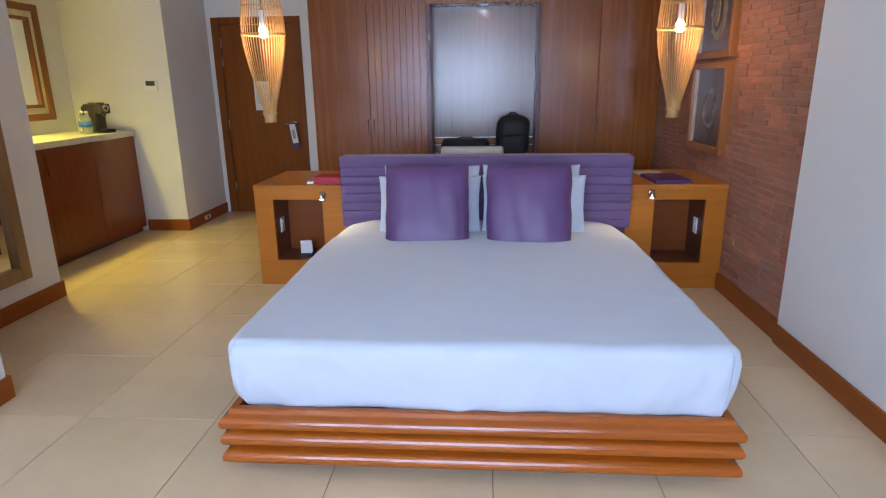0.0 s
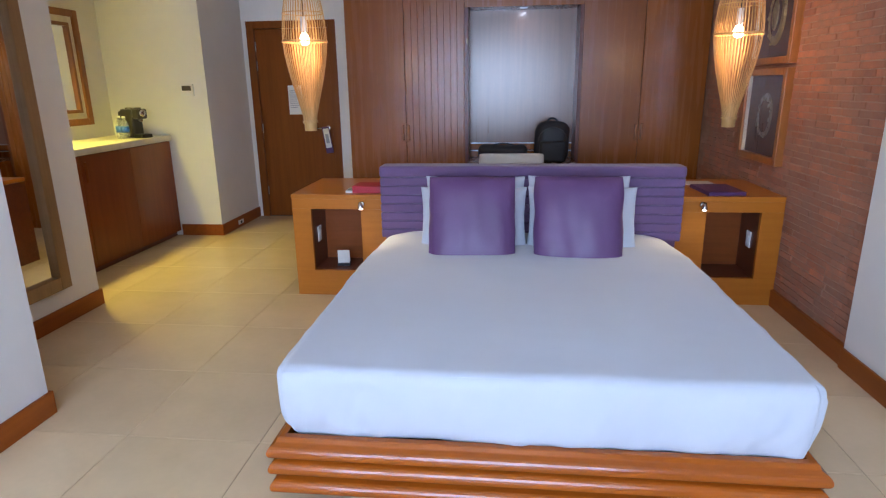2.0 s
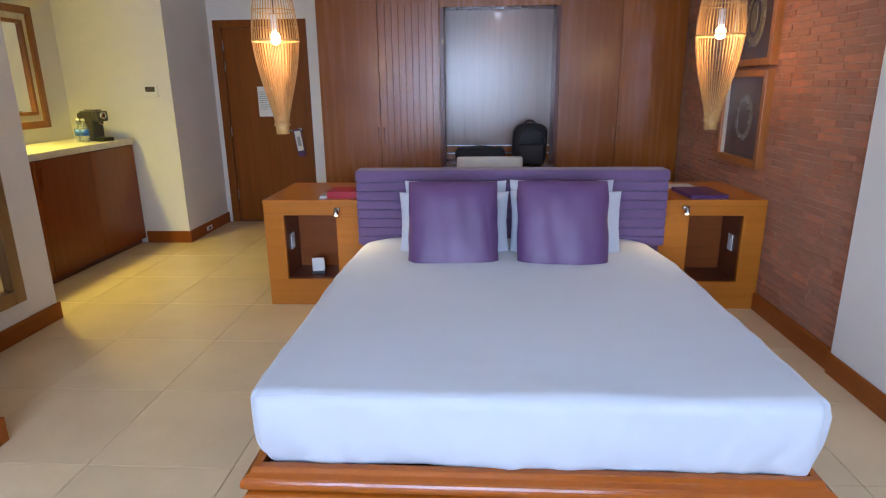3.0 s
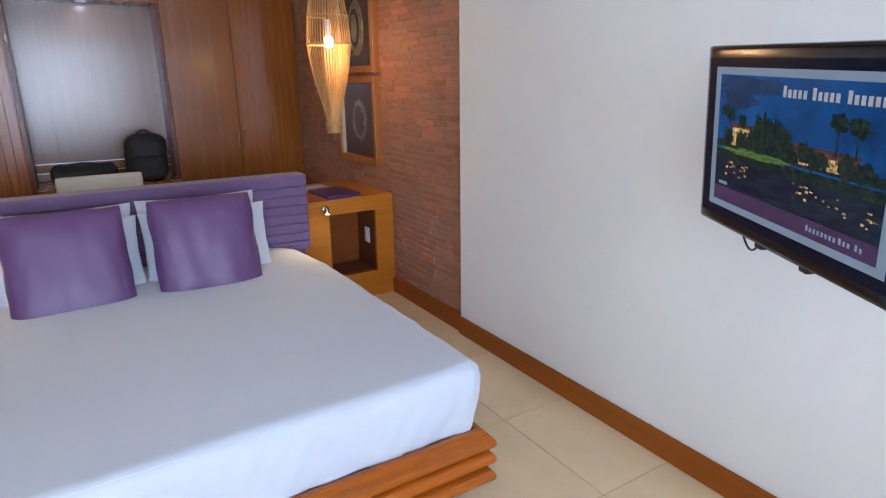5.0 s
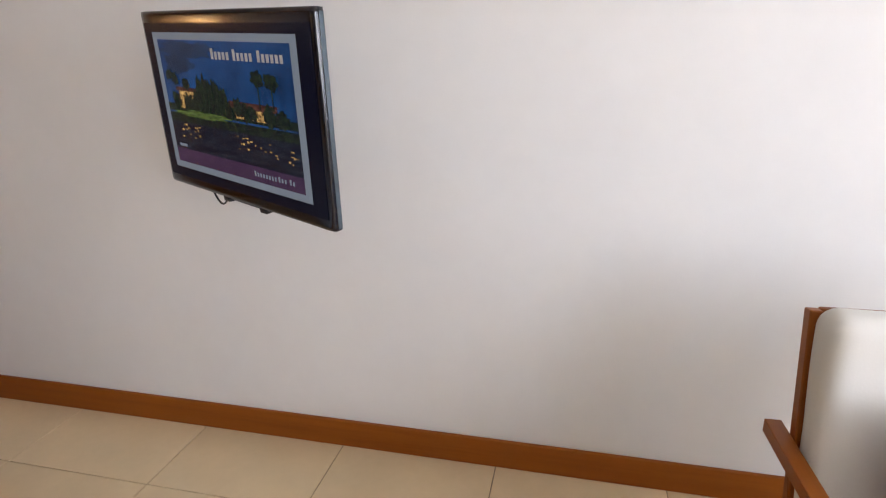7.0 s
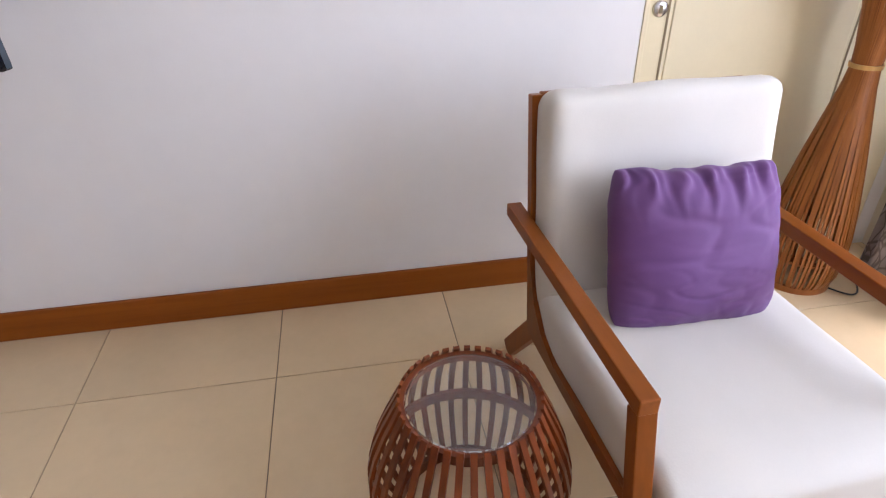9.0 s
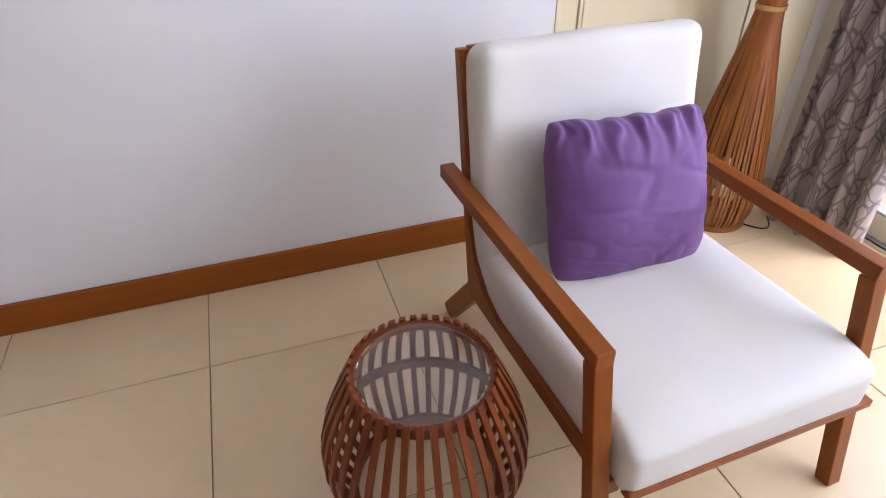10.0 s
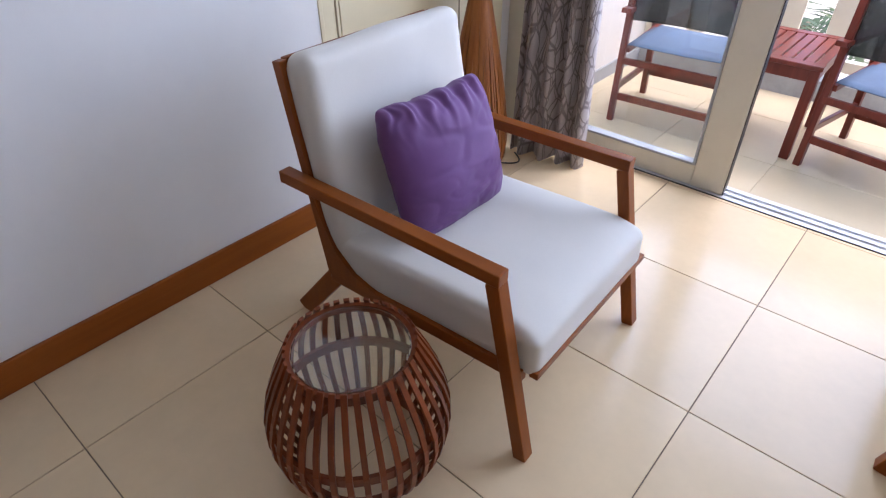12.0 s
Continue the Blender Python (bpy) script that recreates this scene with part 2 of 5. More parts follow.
TABLE_GLASS = glass("table_glass", (0.97, 0.99, 0.98))
WATER_PLASTIC = material("bottle_plastic", (0.80, 0.86, 0.90), 0.08, vary=0.02, bump=0.0)
WATER_PLASTIC.node_tree.nodes["Principled BSDF"].inputs["Alpha"].default_value = 0.22
MIRROR = material("mirror_silver", (0.92, 0.92, 0.92), 0.02, 1.0, vary=0.0, bump=0.0)
BULB = glow("warm_bulb", (1.0, 0.78, 0.46), 8.0)
LED = glow("reading_led", (1.0, 0.86, 0.62), 16.0)

# curtain cloth: pale taupe leaves with dark curved outlines
CURTAIN = material("leaf_pattern_curtain", (0.40, 0.345, 0.325), 0.85, vary=0.08, bump=0.15, bump_scale=300, sheen=0.2)
nt = CURTAIN.node_tree
tc = nt.nodes.new("ShaderNodeTexCoord")
bend = node(nt, "ShaderNodeTexNoise", Scale=9.0, Detail=1.0)
shift = nt.nodes.new("ShaderNodeVectorMath")
shift.operation = "MULTIPLY_ADD"
shift.inputs[1].default_value = (0.05, 0.05, 0.0)
nt.links.new(tc.outputs["UV"], bend.inputs["Vector"])
nt.links.new(bend.outputs["Color"], shift.inputs[0])
nt.links.new(tc.outputs["UV"], shift.inputs[2])
lines = []
for turn, size in ((0.75, (21, 9, 1)), (-0.6, (16, 7, 1))):
    mp = node(nt, "ShaderNodeMapping", Scale=size, Rotation=(0.0, 0.0, turn))
    vor = node(nt, "ShaderNodeTexVoronoi", Scale=1.0)
    vor.feature = "DISTANCE_TO_EDGE"
    edge = node(nt, "ShaderNodeMapRange", From_Min=0.022, From_Max=0.06, To_Min=0.85, To_Max=0.0)
    nt.links.new(shift.outputs[0], mp.inputs["Vector"])
    nt.links.new(mp.outputs[0], vor.inputs["Vector"])
    nt.links.new(vor.outputs["Distance"], edge.inputs["Value"])
    lines.append(edge)
most = node(nt, "ShaderNodeMath")
most.operation = "MAXIMUM"
nt.links.new(lines[0].outputs[0], most.inputs[0])
nt.links.new(lines[1].outputs[0], most.inputs[1])
blend = nt.nodes.new("ShaderNodeMix")
blend.data_type = "RGBA"
hsv = next(n for n in nt.nodes if n.type == "HUE_SAT")
nt.links.new(most.outputs[0], blend.inputs["Factor"])
nt.links.new(hsv.outputs[0], blend.inputs["A"])
blend.inputs["B"].default_value = (0.135, 0.105, 0.098, 1)
nt.links.new(blend.outputs["Result"], nt.nodes["Principled BSDF"].inputs["Base Color"])

# ---- mesh helpers ----


def part(name, bm, mat, parent=None, label="", smooth=False):
    mesh = bpy.data.meshes.new(name)
    bmesh.ops.recalc_face_normals(bm, faces=bm.faces)
    bm.to_mesh(mesh)
    bm.free()
    mesh.materials.append(mat)
    if smooth:
        mesh.polygons.foreach_set("use_smooth", [True] * len(mesh.polygons))
    ob = new(name, mesh)
    ob.parent = parent
    return tagged(ob, label=label)


def again(ob, m, parent=None):
    """Another object on the same mesh."""
    twin = new(ob.name.split(".")[0], ob.data)
    twin.parent, twin.matrix_basis = parent or ob.parent, m
    return twin


def thing(name, m, label, category, group=""):
    ob = new(name)
    ob.empty_display_size = 0.1
    ob.matrix_basis = m
    return tagged(ob, label, category, group)


def box(x0, y0, z0, x1, y1, z1, bevel=0.0, seg=2, bm=None):
    made = bm or bmesh.new()
    r = bmesh.ops.create_cube(made, size=1)
    vs = r["verts"]
    for v in vs:
        v.co = Vector((x0 + (v.co.x + 0.5) * (x1 - x0), y0 + (v.co.y + 0.5) * (y1 - y0), z0 + (v.co.z + 0.5) * (z1 - z0)))
    if bevel:
        es = list({e for v in vs for e in v.link_edges})
        bmesh.ops.bevel(made, geom=es, offset=bevel, segments=seg, profile=0.5, affect="EDGES")
    return made


def beam(a, b, w, h, bevel=0.003, up=(0, 0, 1)):
    """A bar of section w x h from a to b."""
    a, b = Vector(a), Vector(b)
    length = (b - a).length
    bm = box(-w / 2, -h / 2, 0, w / 2, h / 2, length, bevel)
    z = (b - a).normalized()
    x = Vector(up).cross(z)
    if x.length < 1e-4:
        x = Vector((1, 0, 0))
    x.normalize()
    y = z.cross(x)
    rot = Matrix((x, y, z)).transposed().to_4x4()
    bmesh.ops.transform(bm, matrix=Matrix.Translation(a) @ rot, verts=bm.verts)
    return bm


def rounded(size, r, n=(10, 10, 6), wobble=0.0, freq=4.0, seed=0.0, puff=0.0):
    """A soft box about the origin with edges of radius r."""
    bm = bmesh.new()
    seen = {}
    sx, sy, sz = (s / 2 for s in size)

    def spot(i, j, k):
        key = (i, j, k)
        if key not in seen:
            c = [h * math.sin(math.pi / 2 * (2 * a / m - 1)) for h, a, m in zip((sx, sy, sz), key, n)]
            p = Vector(c)
            q = Vector([max(-(h - r), min(h - r, v)) for h, v in zip((sx, sy, sz), c)])
            d = p - q
            if d.length > 1e-9:
                p = q + d.normalized() * r
            if puff:
                u, w = p.x / sx, p.y / sy
                p.z += math.copysign(puff, p.z) * max(0, 1 - u * u) * max(0, 1 - w * w) * min(1, abs(p.z) / sz)
            if wobble:
                p += wobble * noise.noise_vector(p * freq + Vector((seed, seed, seed)))
            seen[key] = bm.verts.new(p)
        return seen[key]

    for a, b, c in ((0, 1, 2), (1, 2, 0), (2, 0, 1)):
        for side in (0, n[c]):
            for i in range(n[a]):
                for j in range(n[b]):
                    quad = []
                    for u, w in ((i, j), (i + 1, j), (i + 1, j + 1), (i, j + 1)):
                        key = [0, 0, 0]
                        key[a], key[b], key[c] = u, w, side
                        quad.append(spot(*key))
                    bm.faces.new(quad)
    return bm


def cushion(w, h, t, n=22, wrinkle=0.006, seed=0.0, pinch=0.06, gather=0.0, full=2.6):
    """A filled cover with a seam round it, lying flat about the origin."""
    bm = bmesh.new()
    for side in (1, -1):
        rows = []
        for i in range(n + 1):
            row = []
            for j in range(n + 1):
                u, v = (math.sin(math.pi / 2 * (2 * k / n - 1)) for k in (i, j))
                f = max(0, 1 - abs(u) ** full) ** 0.5 * max(0, 1 - abs(v) ** full) ** 0.5
                x = w / 2 * u * (1 - pinch * (1 - v * v) * abs(u))
                y = h / 2 * v * (1 - pinch * (1 - u * u) * abs(v))
                q = Vector((x * 7 + seed, y * 7, side * 2.0 + seed))
                rim = max(abs(u), abs(v)) ** 4
                z = side * t / 2 * f + wrinkle * f * noise.noise(q) + rim * wrinkle * 0.8 * noise.noise(Vector((x * 22 + seed, y * 22, 0)))
                corner = 1 - 0.10 * u ** 4 * v ** 4 if gather else 1
                x, y = x * corner, y * corner
                if gather:
                    # puckers under the upper seam and creases across the face
                    up = max(0, v) ** 3
                    y -= gather * (max(0, v) ** 6) * (1 - u * u) * (1 + 0.6 * noise.noise(Vector((u * 4, seed, 0))))
                    z += f ** 0.5 * gather * 0.75 * up * (math.sin(u * 17 + 3 * noise.noise(Vector((u * 3, v * 2, seed)))) + 0.5 * math.sin(u * 37 + 5 * noise.noise(Vector((u * 4, v * 3, seed + 2)))))
                    crease = abs(noise.noise(Vector((x * 5 + y * 3, y * 13 - x * 2, seed + 5))))
                    z -= side * f * gather * 0.22 * max(0, 0.20 - crease) / 0.20
                    fold = abs(noise.noise(Vector((x * 6 - y * 4, y * 24 + x * 5, seed + 9))))
                    z -= side * f * gather * 0.22 * max(0, 0.12 - fold) / 0.12 * max(0, 0.2 - v)
                if full > 3:
                    # a stitched seam inside the edge, with small puckers and a wavy outline
                    edge = max(abs(x) / (w / 2), abs(y) / (h / 2))
                    z -= side * 0.0025 * math.exp(-((edge - 0.945) / 0.018) ** 2)
                    z += side * f * 0.004 * edge ** 5 * noise.noise(Vector((x * 45 + seed, y * 45, seed)))
                    z += side * f * 0.007 * noise.noise(Vector((x * 13 + 1.5 * abs(x) * y * 12 + seed, y * 3.2, seed + 3)))
                    z -= side * f * 0.006 * abs(u) ** 3 * max(0, 0.25 - abs(noise.noise(Vector((x * 16 + seed, y * 6, seed + 7))))) / 0.25
                    x += 0.007 * u ** 4 * noise.noise(Vector((y * 9, seed, 1))) * (1 if u > 0 else -1)
                    y += 0.007 * v ** 4 * noise.noise(Vector((x * 9, seed, 6))) * (1 if v > 0 else -1)
                row.append(bm.verts.new((x, y, z)))
            rows.append(row)
        for i in range(n):
            for j in range(n):
                bm.faces.new((rows[i][j], rows[i + 1][j], rows[i + 1][j + 1], rows[i][j + 1]))
    bmesh.ops.remove_doubles(bm, verts=bm.verts, dist=0.002)
    return bm


def round_corners(bm, i, j, half_i, half_j, r):
    """Rounds the upright corners of a soft box, seen along its third axis."""
    for v in bm.verts:
        a, b = v.co[i], v.co[j]
        qa, qb = max(-(half_i - r), min(half_i - r, a)), max(-(half_j - r), min(half_j - r, b))
        d = math.hypot(a - qa, b - qb)
        reach = max(abs(a - qa), abs(b - qb))
        if d > 1e-6 and abs(a - qa) > 1e-6 and abs(b - qb) > 1e-6:
            v.co[i], v.co[j] = qa + (a - qa) * reach / d, qb + (b - qb) * reach / d
    return bm


def lathe(profile, n=32, bm=None):
    """Turns (radius, height) rows about the z axis."""
    bm = bm or bmesh.new()
    rings = []
    for r, z in profile:
        rings.append([bm.verts.new((r * math.cos(2 * math.pi * k / n), r * math.sin(2 * math.pi * k / n), z)) for k in range(n)])
    for a, b in zip(rings, rings[1:]):
        for k in range(n):
            bm.faces.new((a[k], a[(k + 1) % n], b[(k + 1) % n], b[k]))
    return bm


def ring(radius, z, w, h, n=40):
    """A flat-sided hoop."""
    r0, r1, z0, z1 = radius - w / 2, radius + w / 2, z - h / 2, z + h / 2
    return lathe([(r0, z0), (r1, z0), (r1, z1), (r0, z1), (r0, z0)], n)


def strip(profile, w, t):
    """A bent lath that follows (radius, height) rows in the xz plane, w wide across and t thick."""
    bm = bmesh.new()
    loops = []
    for i, (r, z) in enumerate(profile):
        a, b = profile[max(0, i - 1)], profile[min(len(profile) - 1, i + 1)]
        d = Vector((b[0] - a[0], b[1] - a[1])).normalized()
        nx, nz = d.y * t / 2, -d.x * t / 2
        loops.append([bm.verts.new(c) for c in ((r + nx, -w / 2, z + nz), (r + nx, w / 2, z + nz), (r - nx, w / 2, z - nz), (r - nx, -w / 2, z - nz))])
    for p, q in zip(loops, loops[1:]):
        for k in range(4):
            bm.faces.new((p[k], p[(k + 1) % 4], q[(k + 1) % 4], q[k]))
    bm.faces.new(loops[0])
    bm.faces.new(loops[-1])
    return bm


def tube(points, r, n=8):
    bm = bmesh.new()
    rings = []
    pts = [Vector(p) for p in points]
    for i, p in enumerate(pts):
        d = (pts[min(len(pts) - 1, i + 1)] - pts[max(0, i - 1)]).normalized()
        x = d.orthogonal().normalized() if abs(d.z) > 0.9 else Vector((0, 0, 1)).cross(d).normalized()
        y = d.cross(x)
        rings.append([bm.verts.new(p + r * (math.cos(2 * math.pi * k / n) * x + math.sin(2 * math.pi * k / n) * y)) for k in range(n)])
    for a, b in zip(rings, rings[1:]):
        for k in range(n):
            bm.faces.new((a[k], a[(k + 1) % n], b[(k + 1) % n], b[k]))
    bm.faces.new(rings[0])
    bm.faces.new(rings[-1])
    return bm


def disc_bm(rx, ry, t, n=32):
    """A flat plate in the yz plane, thickness along x."""
    bm = bmesh.new()
    a = [bm.verts.new((0, rx * math.cos(2 * math.pi * k / n), ry * math.sin(2 * math.pi * k / n))) for k in range(n)]
    b = [bm.verts.new((-t, v.co.y * 0.92, v.co.z * 0.92)) for v in a]
    for k in range(n):
        bm.faces.new((a[k], a[(k + 1) % n], b[(k + 1) % n], b[k]))
    bm.faces.new(a)
    bm.faces.new(b)
    return bm


def structure(name, bm, mat, label="", smooth=False, parent=None):
    return tagged(part(name, bm, mat, parent, label, smooth), kind="structure")

# ---- structure ----
TOP = 2.75
SOUTH, NORTH = -1.83, 6.79
FACE = 0.03          # face of the bricks
EDGE = 3.317         # where plaster meets brick
WARD_Y = 6.05

structure("wall_east", box(0, -0.66, 0, 0.16, EDGE, TOP), PAINT, "white plastered bedroom wall")
structure("wall_east_over_door", box(0, -1.77, 2.08, 0.16, -0.66, TOP), PAINT)
structure("wall_east_pier", box(0, SOUTH - 0.12, 0, 0.16, -1.77, TOP), PAINT)
brick_wall = structure("wall_east_brick", box(FACE - 0.001, EDGE, 0, 0.16, NORTH, TOP), MORTAR, "exposed red brick wall with recessed mortar joints")
structure("wall_north", box(-3.58, NORTH, 0, 0.16, NORTH + 0.15, TOP), PAINT)
structure("wall_north_over_door", box(-4.56, NORTH, 2.125, -3.58, NORTH + 0.15, TOP), PAINT)
structure("wall_north_corner", box(-5.77, 5.87, 0, -4.61, NORTH + 0.15, TOP), PAINT, "white wall corner beside the entry door")
structure("wall_north_sliver", box(-4.61, NORTH, 0, -4.56, NORTH + 0.15, TOP), PAINT)
structure("corridor_wall", box(-4.61, NORTH + 0.16, 0, -3.5, NORTH + 0.22, TOP), PAINT)
structure("wall_west", box(-5.77, 3.914, 0, -5.62, 5.87, TOP), PAINT)
structure("wall_mirror", box(-5.77, 2.54, 0, -4.56, 3.914, TOP), PAINT, "white wall with a full-length mirror")
structure("wall_west_near", box(-4.56, SOUTH - 0.12, 0, -3.835, 2.54, TOP), PAINT)
structure("wall_south_lintel", box(-3.834, SOUTH - 0.12, 2.3, 0, SOUTH, TOP), PAINT)
structure("wall_south_pier", box(-3.834, SOUTH - 0.12, 0, -3.62, SOUTH, 2.3), PAINT)
structure("wall_south_pier_east", box(-0.22, SOUTH - 0.12, 0, 0, SOUTH, 2.3), WHITE_FRAME)
structure("ceiling", box(-5.77, SOUTH - 0.12, TOP, 0.16, NORTH + 0.2, TOP + 0.2), CEILING)
structure("soffit", box(-5.62, 3.914, 2.25, -4.56, 5.87, TOP), PAINT)


def baseboard(x0, y0, x1, y1):
    structure("baseboard", box(min(x0, x1), min(y0, y1), 0, max(x0, x1), max(y0, y1), 0.113, 0.004), SKIRT, "orange-brown wooden skirting board")


baseboard(-0.016, -0.60, 0, EDGE)
baseboard(FACE - 0.030, EDGE, FACE, WARD_Y)
baseboard(-4.61, 5.87, -4.594, NORTH)
baseboard(-5.035, 5.854, -4.594, 5.87)
baseboard(-4.56, 2.556, -4.544, 3.93)
baseboard(-4.70, 3.914, -4.56, 3.93)
baseboard(-3.835, SOUTH, -3.819, 2.556)
baseboard(-4.544, 2.54, -3.835, 2.556)
baseboard(-3.572, NORTH - 0.016, -3.30, NORTH)

floor = structure("floor", box(-5.77, SOUTH - 0.12, -0.2, 0.16, NORTH + 0.2, -0.004), GROUT, "beige polished porcelain floor tiles")

# terrace
TERR = -0.12
terrace = structure("terrace_floor", box(-5.0, -3.75, TERR - 0.3, 0.3, SOUTH - 0.121, TERR - 0.004), TERRACE_GROUT, "pale terrace floor tiles")
structure("terrace_wall", box(0.05, -3.9, TERR, 0.25, SOUTH - 0.12, TOP), PAINT)
structure("terrace_skirting", box(0.035, -3.6, TERR, 0.05, SOUTH - 0.121, TERR + 0.09), GREY_SKIRT)
structure("terrace_kerb", box(-5.0, -3.75, TERR - 0.003, 0.05, -3.6, TERR + 0.13), GREY_SKIRT)
structure("terrace_roof", box(-5.77, -3.2, TOP, 0.3, SOUTH - 0.12, TOP + 0.2), CEILING)
structure("ground", box(-400, -800, -3.7, 400, 400, -3.5), SAND, "sunlit garden paving far below")

# ---- terrace doors ----


def glazed_panel(name, x0, x1, z0, z1, y, label):
    ob = tagged(thing(name, pose(x0, y, z0), label, "glass door", "terrace doors"), kind="structure")
    w, h, s = x1 - x0, z1 - z0, 0.145
    for a, b in ((0, s), (w - s, w)):
        part("stile", box(a, -0.03, 0, b, 0.03, h, 0.006), WHITE_FRAME, ob)
    part("bottom_rail", box(s, -0.028, 0, w - s, 0.028, 0.10, 0.006), WHITE_FRAME, ob)
    part("top_rail", box(s, -0.028, h - 0.11, w - s, 0.028, h, 0.006), WHITE_FRAME, ob)
    for a, b in ((s, s + 0.012), (w - s - 0.012, w - s)):
        part("bead", box(a, -0.018, 0.10, b, 0.034, h - 0.11, 0.003), GREY_SKIRT, ob)
    part("bead", box(s + 0.012, -0.018, 0.10, w - s - 0.012, 0.034, 0.112, 0.003), GREY_SKIRT, ob)
    # added black strip for the dark gap line on the stile's edge
    part("brush_seal", box(-0.004, -0.012, 0, -0.0005, 0.026, h), BLACK, ob)
    pane = part("pane", box(s, -0.003, 0.10, w - s, 0.003, h - 0.11), CLEAR, ob, "clear glass pane")
    pane.visible_shadow = False
    return ob


glazed_panel("terrace_door", -1.205, -0.22, 0.004, 2.3, SOUTH - 0.04, "cream-framed sliding glass door standing closed")
glazed_panel("terrace_door", -3.62, -2.64, 0.004, 2.3, SOUTH - 0.04, "cream-framed sliding glass door slid fully open")
track = tagged(thing("door_track", pose(-1.93, SOUTH - 0.045, 0), "aluminium sliding door track in the floor", "door track"), kind="structure")
part("plate", box(-1.69, -0.05, -0.003, 1.69, 0.05, 0.003), ALUMINIUM, track)
for k in (-0.030, 0.012):
    part("runner", box(-1.69, k - 0.004, 0.003, 1.69, k + 0.004, 0.012, 0.001), ALUMINIUM, track)
part("gasket", box(-1.69, 0.0502, -0.003, 1.69, 0.056, 0.004), BLACK, track)
structure("threshold", box(-3.62, SOUTH - 0.12, TERR, -0.22, SOUTH - 0.096, 0.0), ALUMINIUM)

# ---- connecting door in the east wall ----
cdoor = tagged(thing("door_1", pose(0, -1.11, 0), "closed cream panelled door with a steel lever handle", "door"), kind="structure")
for a, b in ((-0.45, -0.432), (0.432, 0.45)):
    part("jamb", box(-0.004, a, 0, 0.12, b, 2.08, 0.002), CREAM_DOOR, cdoor)
part("head", box(-0.004, -0.432, 2.04, 0.12, 0.432, 2.08, 0.002), CREAM_DOOR, cdoor)
part("side_panel", box(0.0, -0.659, 0, 0.12, -0.451, 2.078, 0.003), CREAM_DOOR, cdoor)
leaf = part("leaf", box(0.022, -0.428, 0.006, 0.062, 0.428, 2.036, 0.003), CREAM_DOOR, cdoor)
part("reveal", box(0.07, -0.43, 0, 0.09, 0.43, 2.04), GROOVE_SHADE, cdoor)
for z0, z1 in ((0.16, 1.075), (1.165, 1.90)):
    # thin dark strips on the leaf paint the shaded groove round each panel
    rim = bmesh.new()
    for a in (-0.358, 0.350):
        box(0.0205, a, z0, 0.0215, a + 0.008, z1, bm=rim)
    for z in (z0, z1 - 0.008):
        box(0.0204, -0.358, z, 0.0216, 0.358, z + 0.008, bm=rim)
    part("panel_groove", rim, GROOVE_SHADE, leaf)
    part("panel", box(0.018, -0.338, z0 + 0.02, 0.03, 0.338, z1 - 0.02, 0.004), CREAM_DOOR, leaf)
rose = lathe([(0.0, 0.012), (0.020, 0.012), (0.026, 0.006), (0.026, 0.0), (0, 0)], 28)
bmesh.ops.transform(rose, matrix=pose(0.022, 0.382, 1.063, 0, -90, 0), verts=rose.verts)
part("rose", rose, CHROME, leaf, smooth=True)
part("lever", tube([(0.02, 0.382, 1.063), (-0.030, 0.382, 1.063), (-0.036, 0.372, 1.063), (-0.036, 0.27, 1.060)], 0.009, 12), CHROME, leaf, smooth=True)
rose = lathe([(0.0, 0.008), (0.022, 0.008), (0.026, 0.004), (0.026, 0.0), (0, 0)], 28)
bmesh.ops.transform(rose, matrix=pose(0.022, 0.385, 0.985, 0, -90, 0), verts=rose.verts)
part("keyhole_rose", rose, CHROME, leaf, smooth=True)
part("keyhole", box(0.0128, 0.379, 0.972, 0.0145, 0.391, 0.998), GROOVE_SHADE, leaf)

# ---- entry door ----
edoor = tagged(thing("door_2", pose(-4.07, NORTH, 0), "closed dark brown wooden hotel entry door", "door"), kind="structure")
for a, b in ((-0.49, -0.41), (0.41, 0.49)):
    part("jamb", box(a, -0.012, 0, b, 0.13, 2.125, 0.003), DOOR_WOOD, edoor)
part("head", box(-0.41, -0.012, 2.05, 0.41, 0.13, 2.125, 0.003), DOOR_WOOD, edoor)
leaf = part("leaf", box(-0.407, 0.02, 0.005, 0.407, 0.065, 2.047, 0.003), DOOR_WOOD, edoor)
for z in (0.25, 0.95, 1.62, 1.82):
    part("hinge", box(-0.413, 0.008, z, -0.404, 0.022, z + 0.10, 0.003), SILVER, leaf)
part("notice", box(-0.085, 0.016, 1.15, 0.075, 0.0195, 1.46), PAPER, leaf, "white printed notice sheet")
lines = bmesh.new()
for k in range(9):
    box(-0.07, 0.0145, 1.40 - k * 0.022, 0.06 - 0.05 * (k % 3 == 2), 0.0155, 1.407 - k * 0.022, bm=lines)
part("print", lines, GREY_PRINT, leaf)
rose = lathe([(0.0, 0.012), (0.024, 0.012), (0.030, 0.006), (0.030, 0.0), (0, 0)], 24)
bmesh.ops.transform(rose, matrix=pose(0.345, 0.0195, 1.0, 90, 0, 0), verts=rose.verts)
part("rose", rose, CHROME, leaf, smooth=True)
part("lever", tube([(0.345, 0.02, 1.0), (0.345, -0.03, 1.0), (0.335, -0.038, 1.0), (0.235, -0.038, 1.0)], 0.010, 10), CHROME, leaf, smooth=True)
tag = thing("door_hanger", pose(-3.735, NORTH - 0.055, 0.98, 0, -8, 0), "purple and white paper door hanger on the handle", "sign")
part("card", box(-0.04, -0.002, -0.25, 0.04, 0.002, 0.04, 0.006), PURPLE_BOOK, tag)
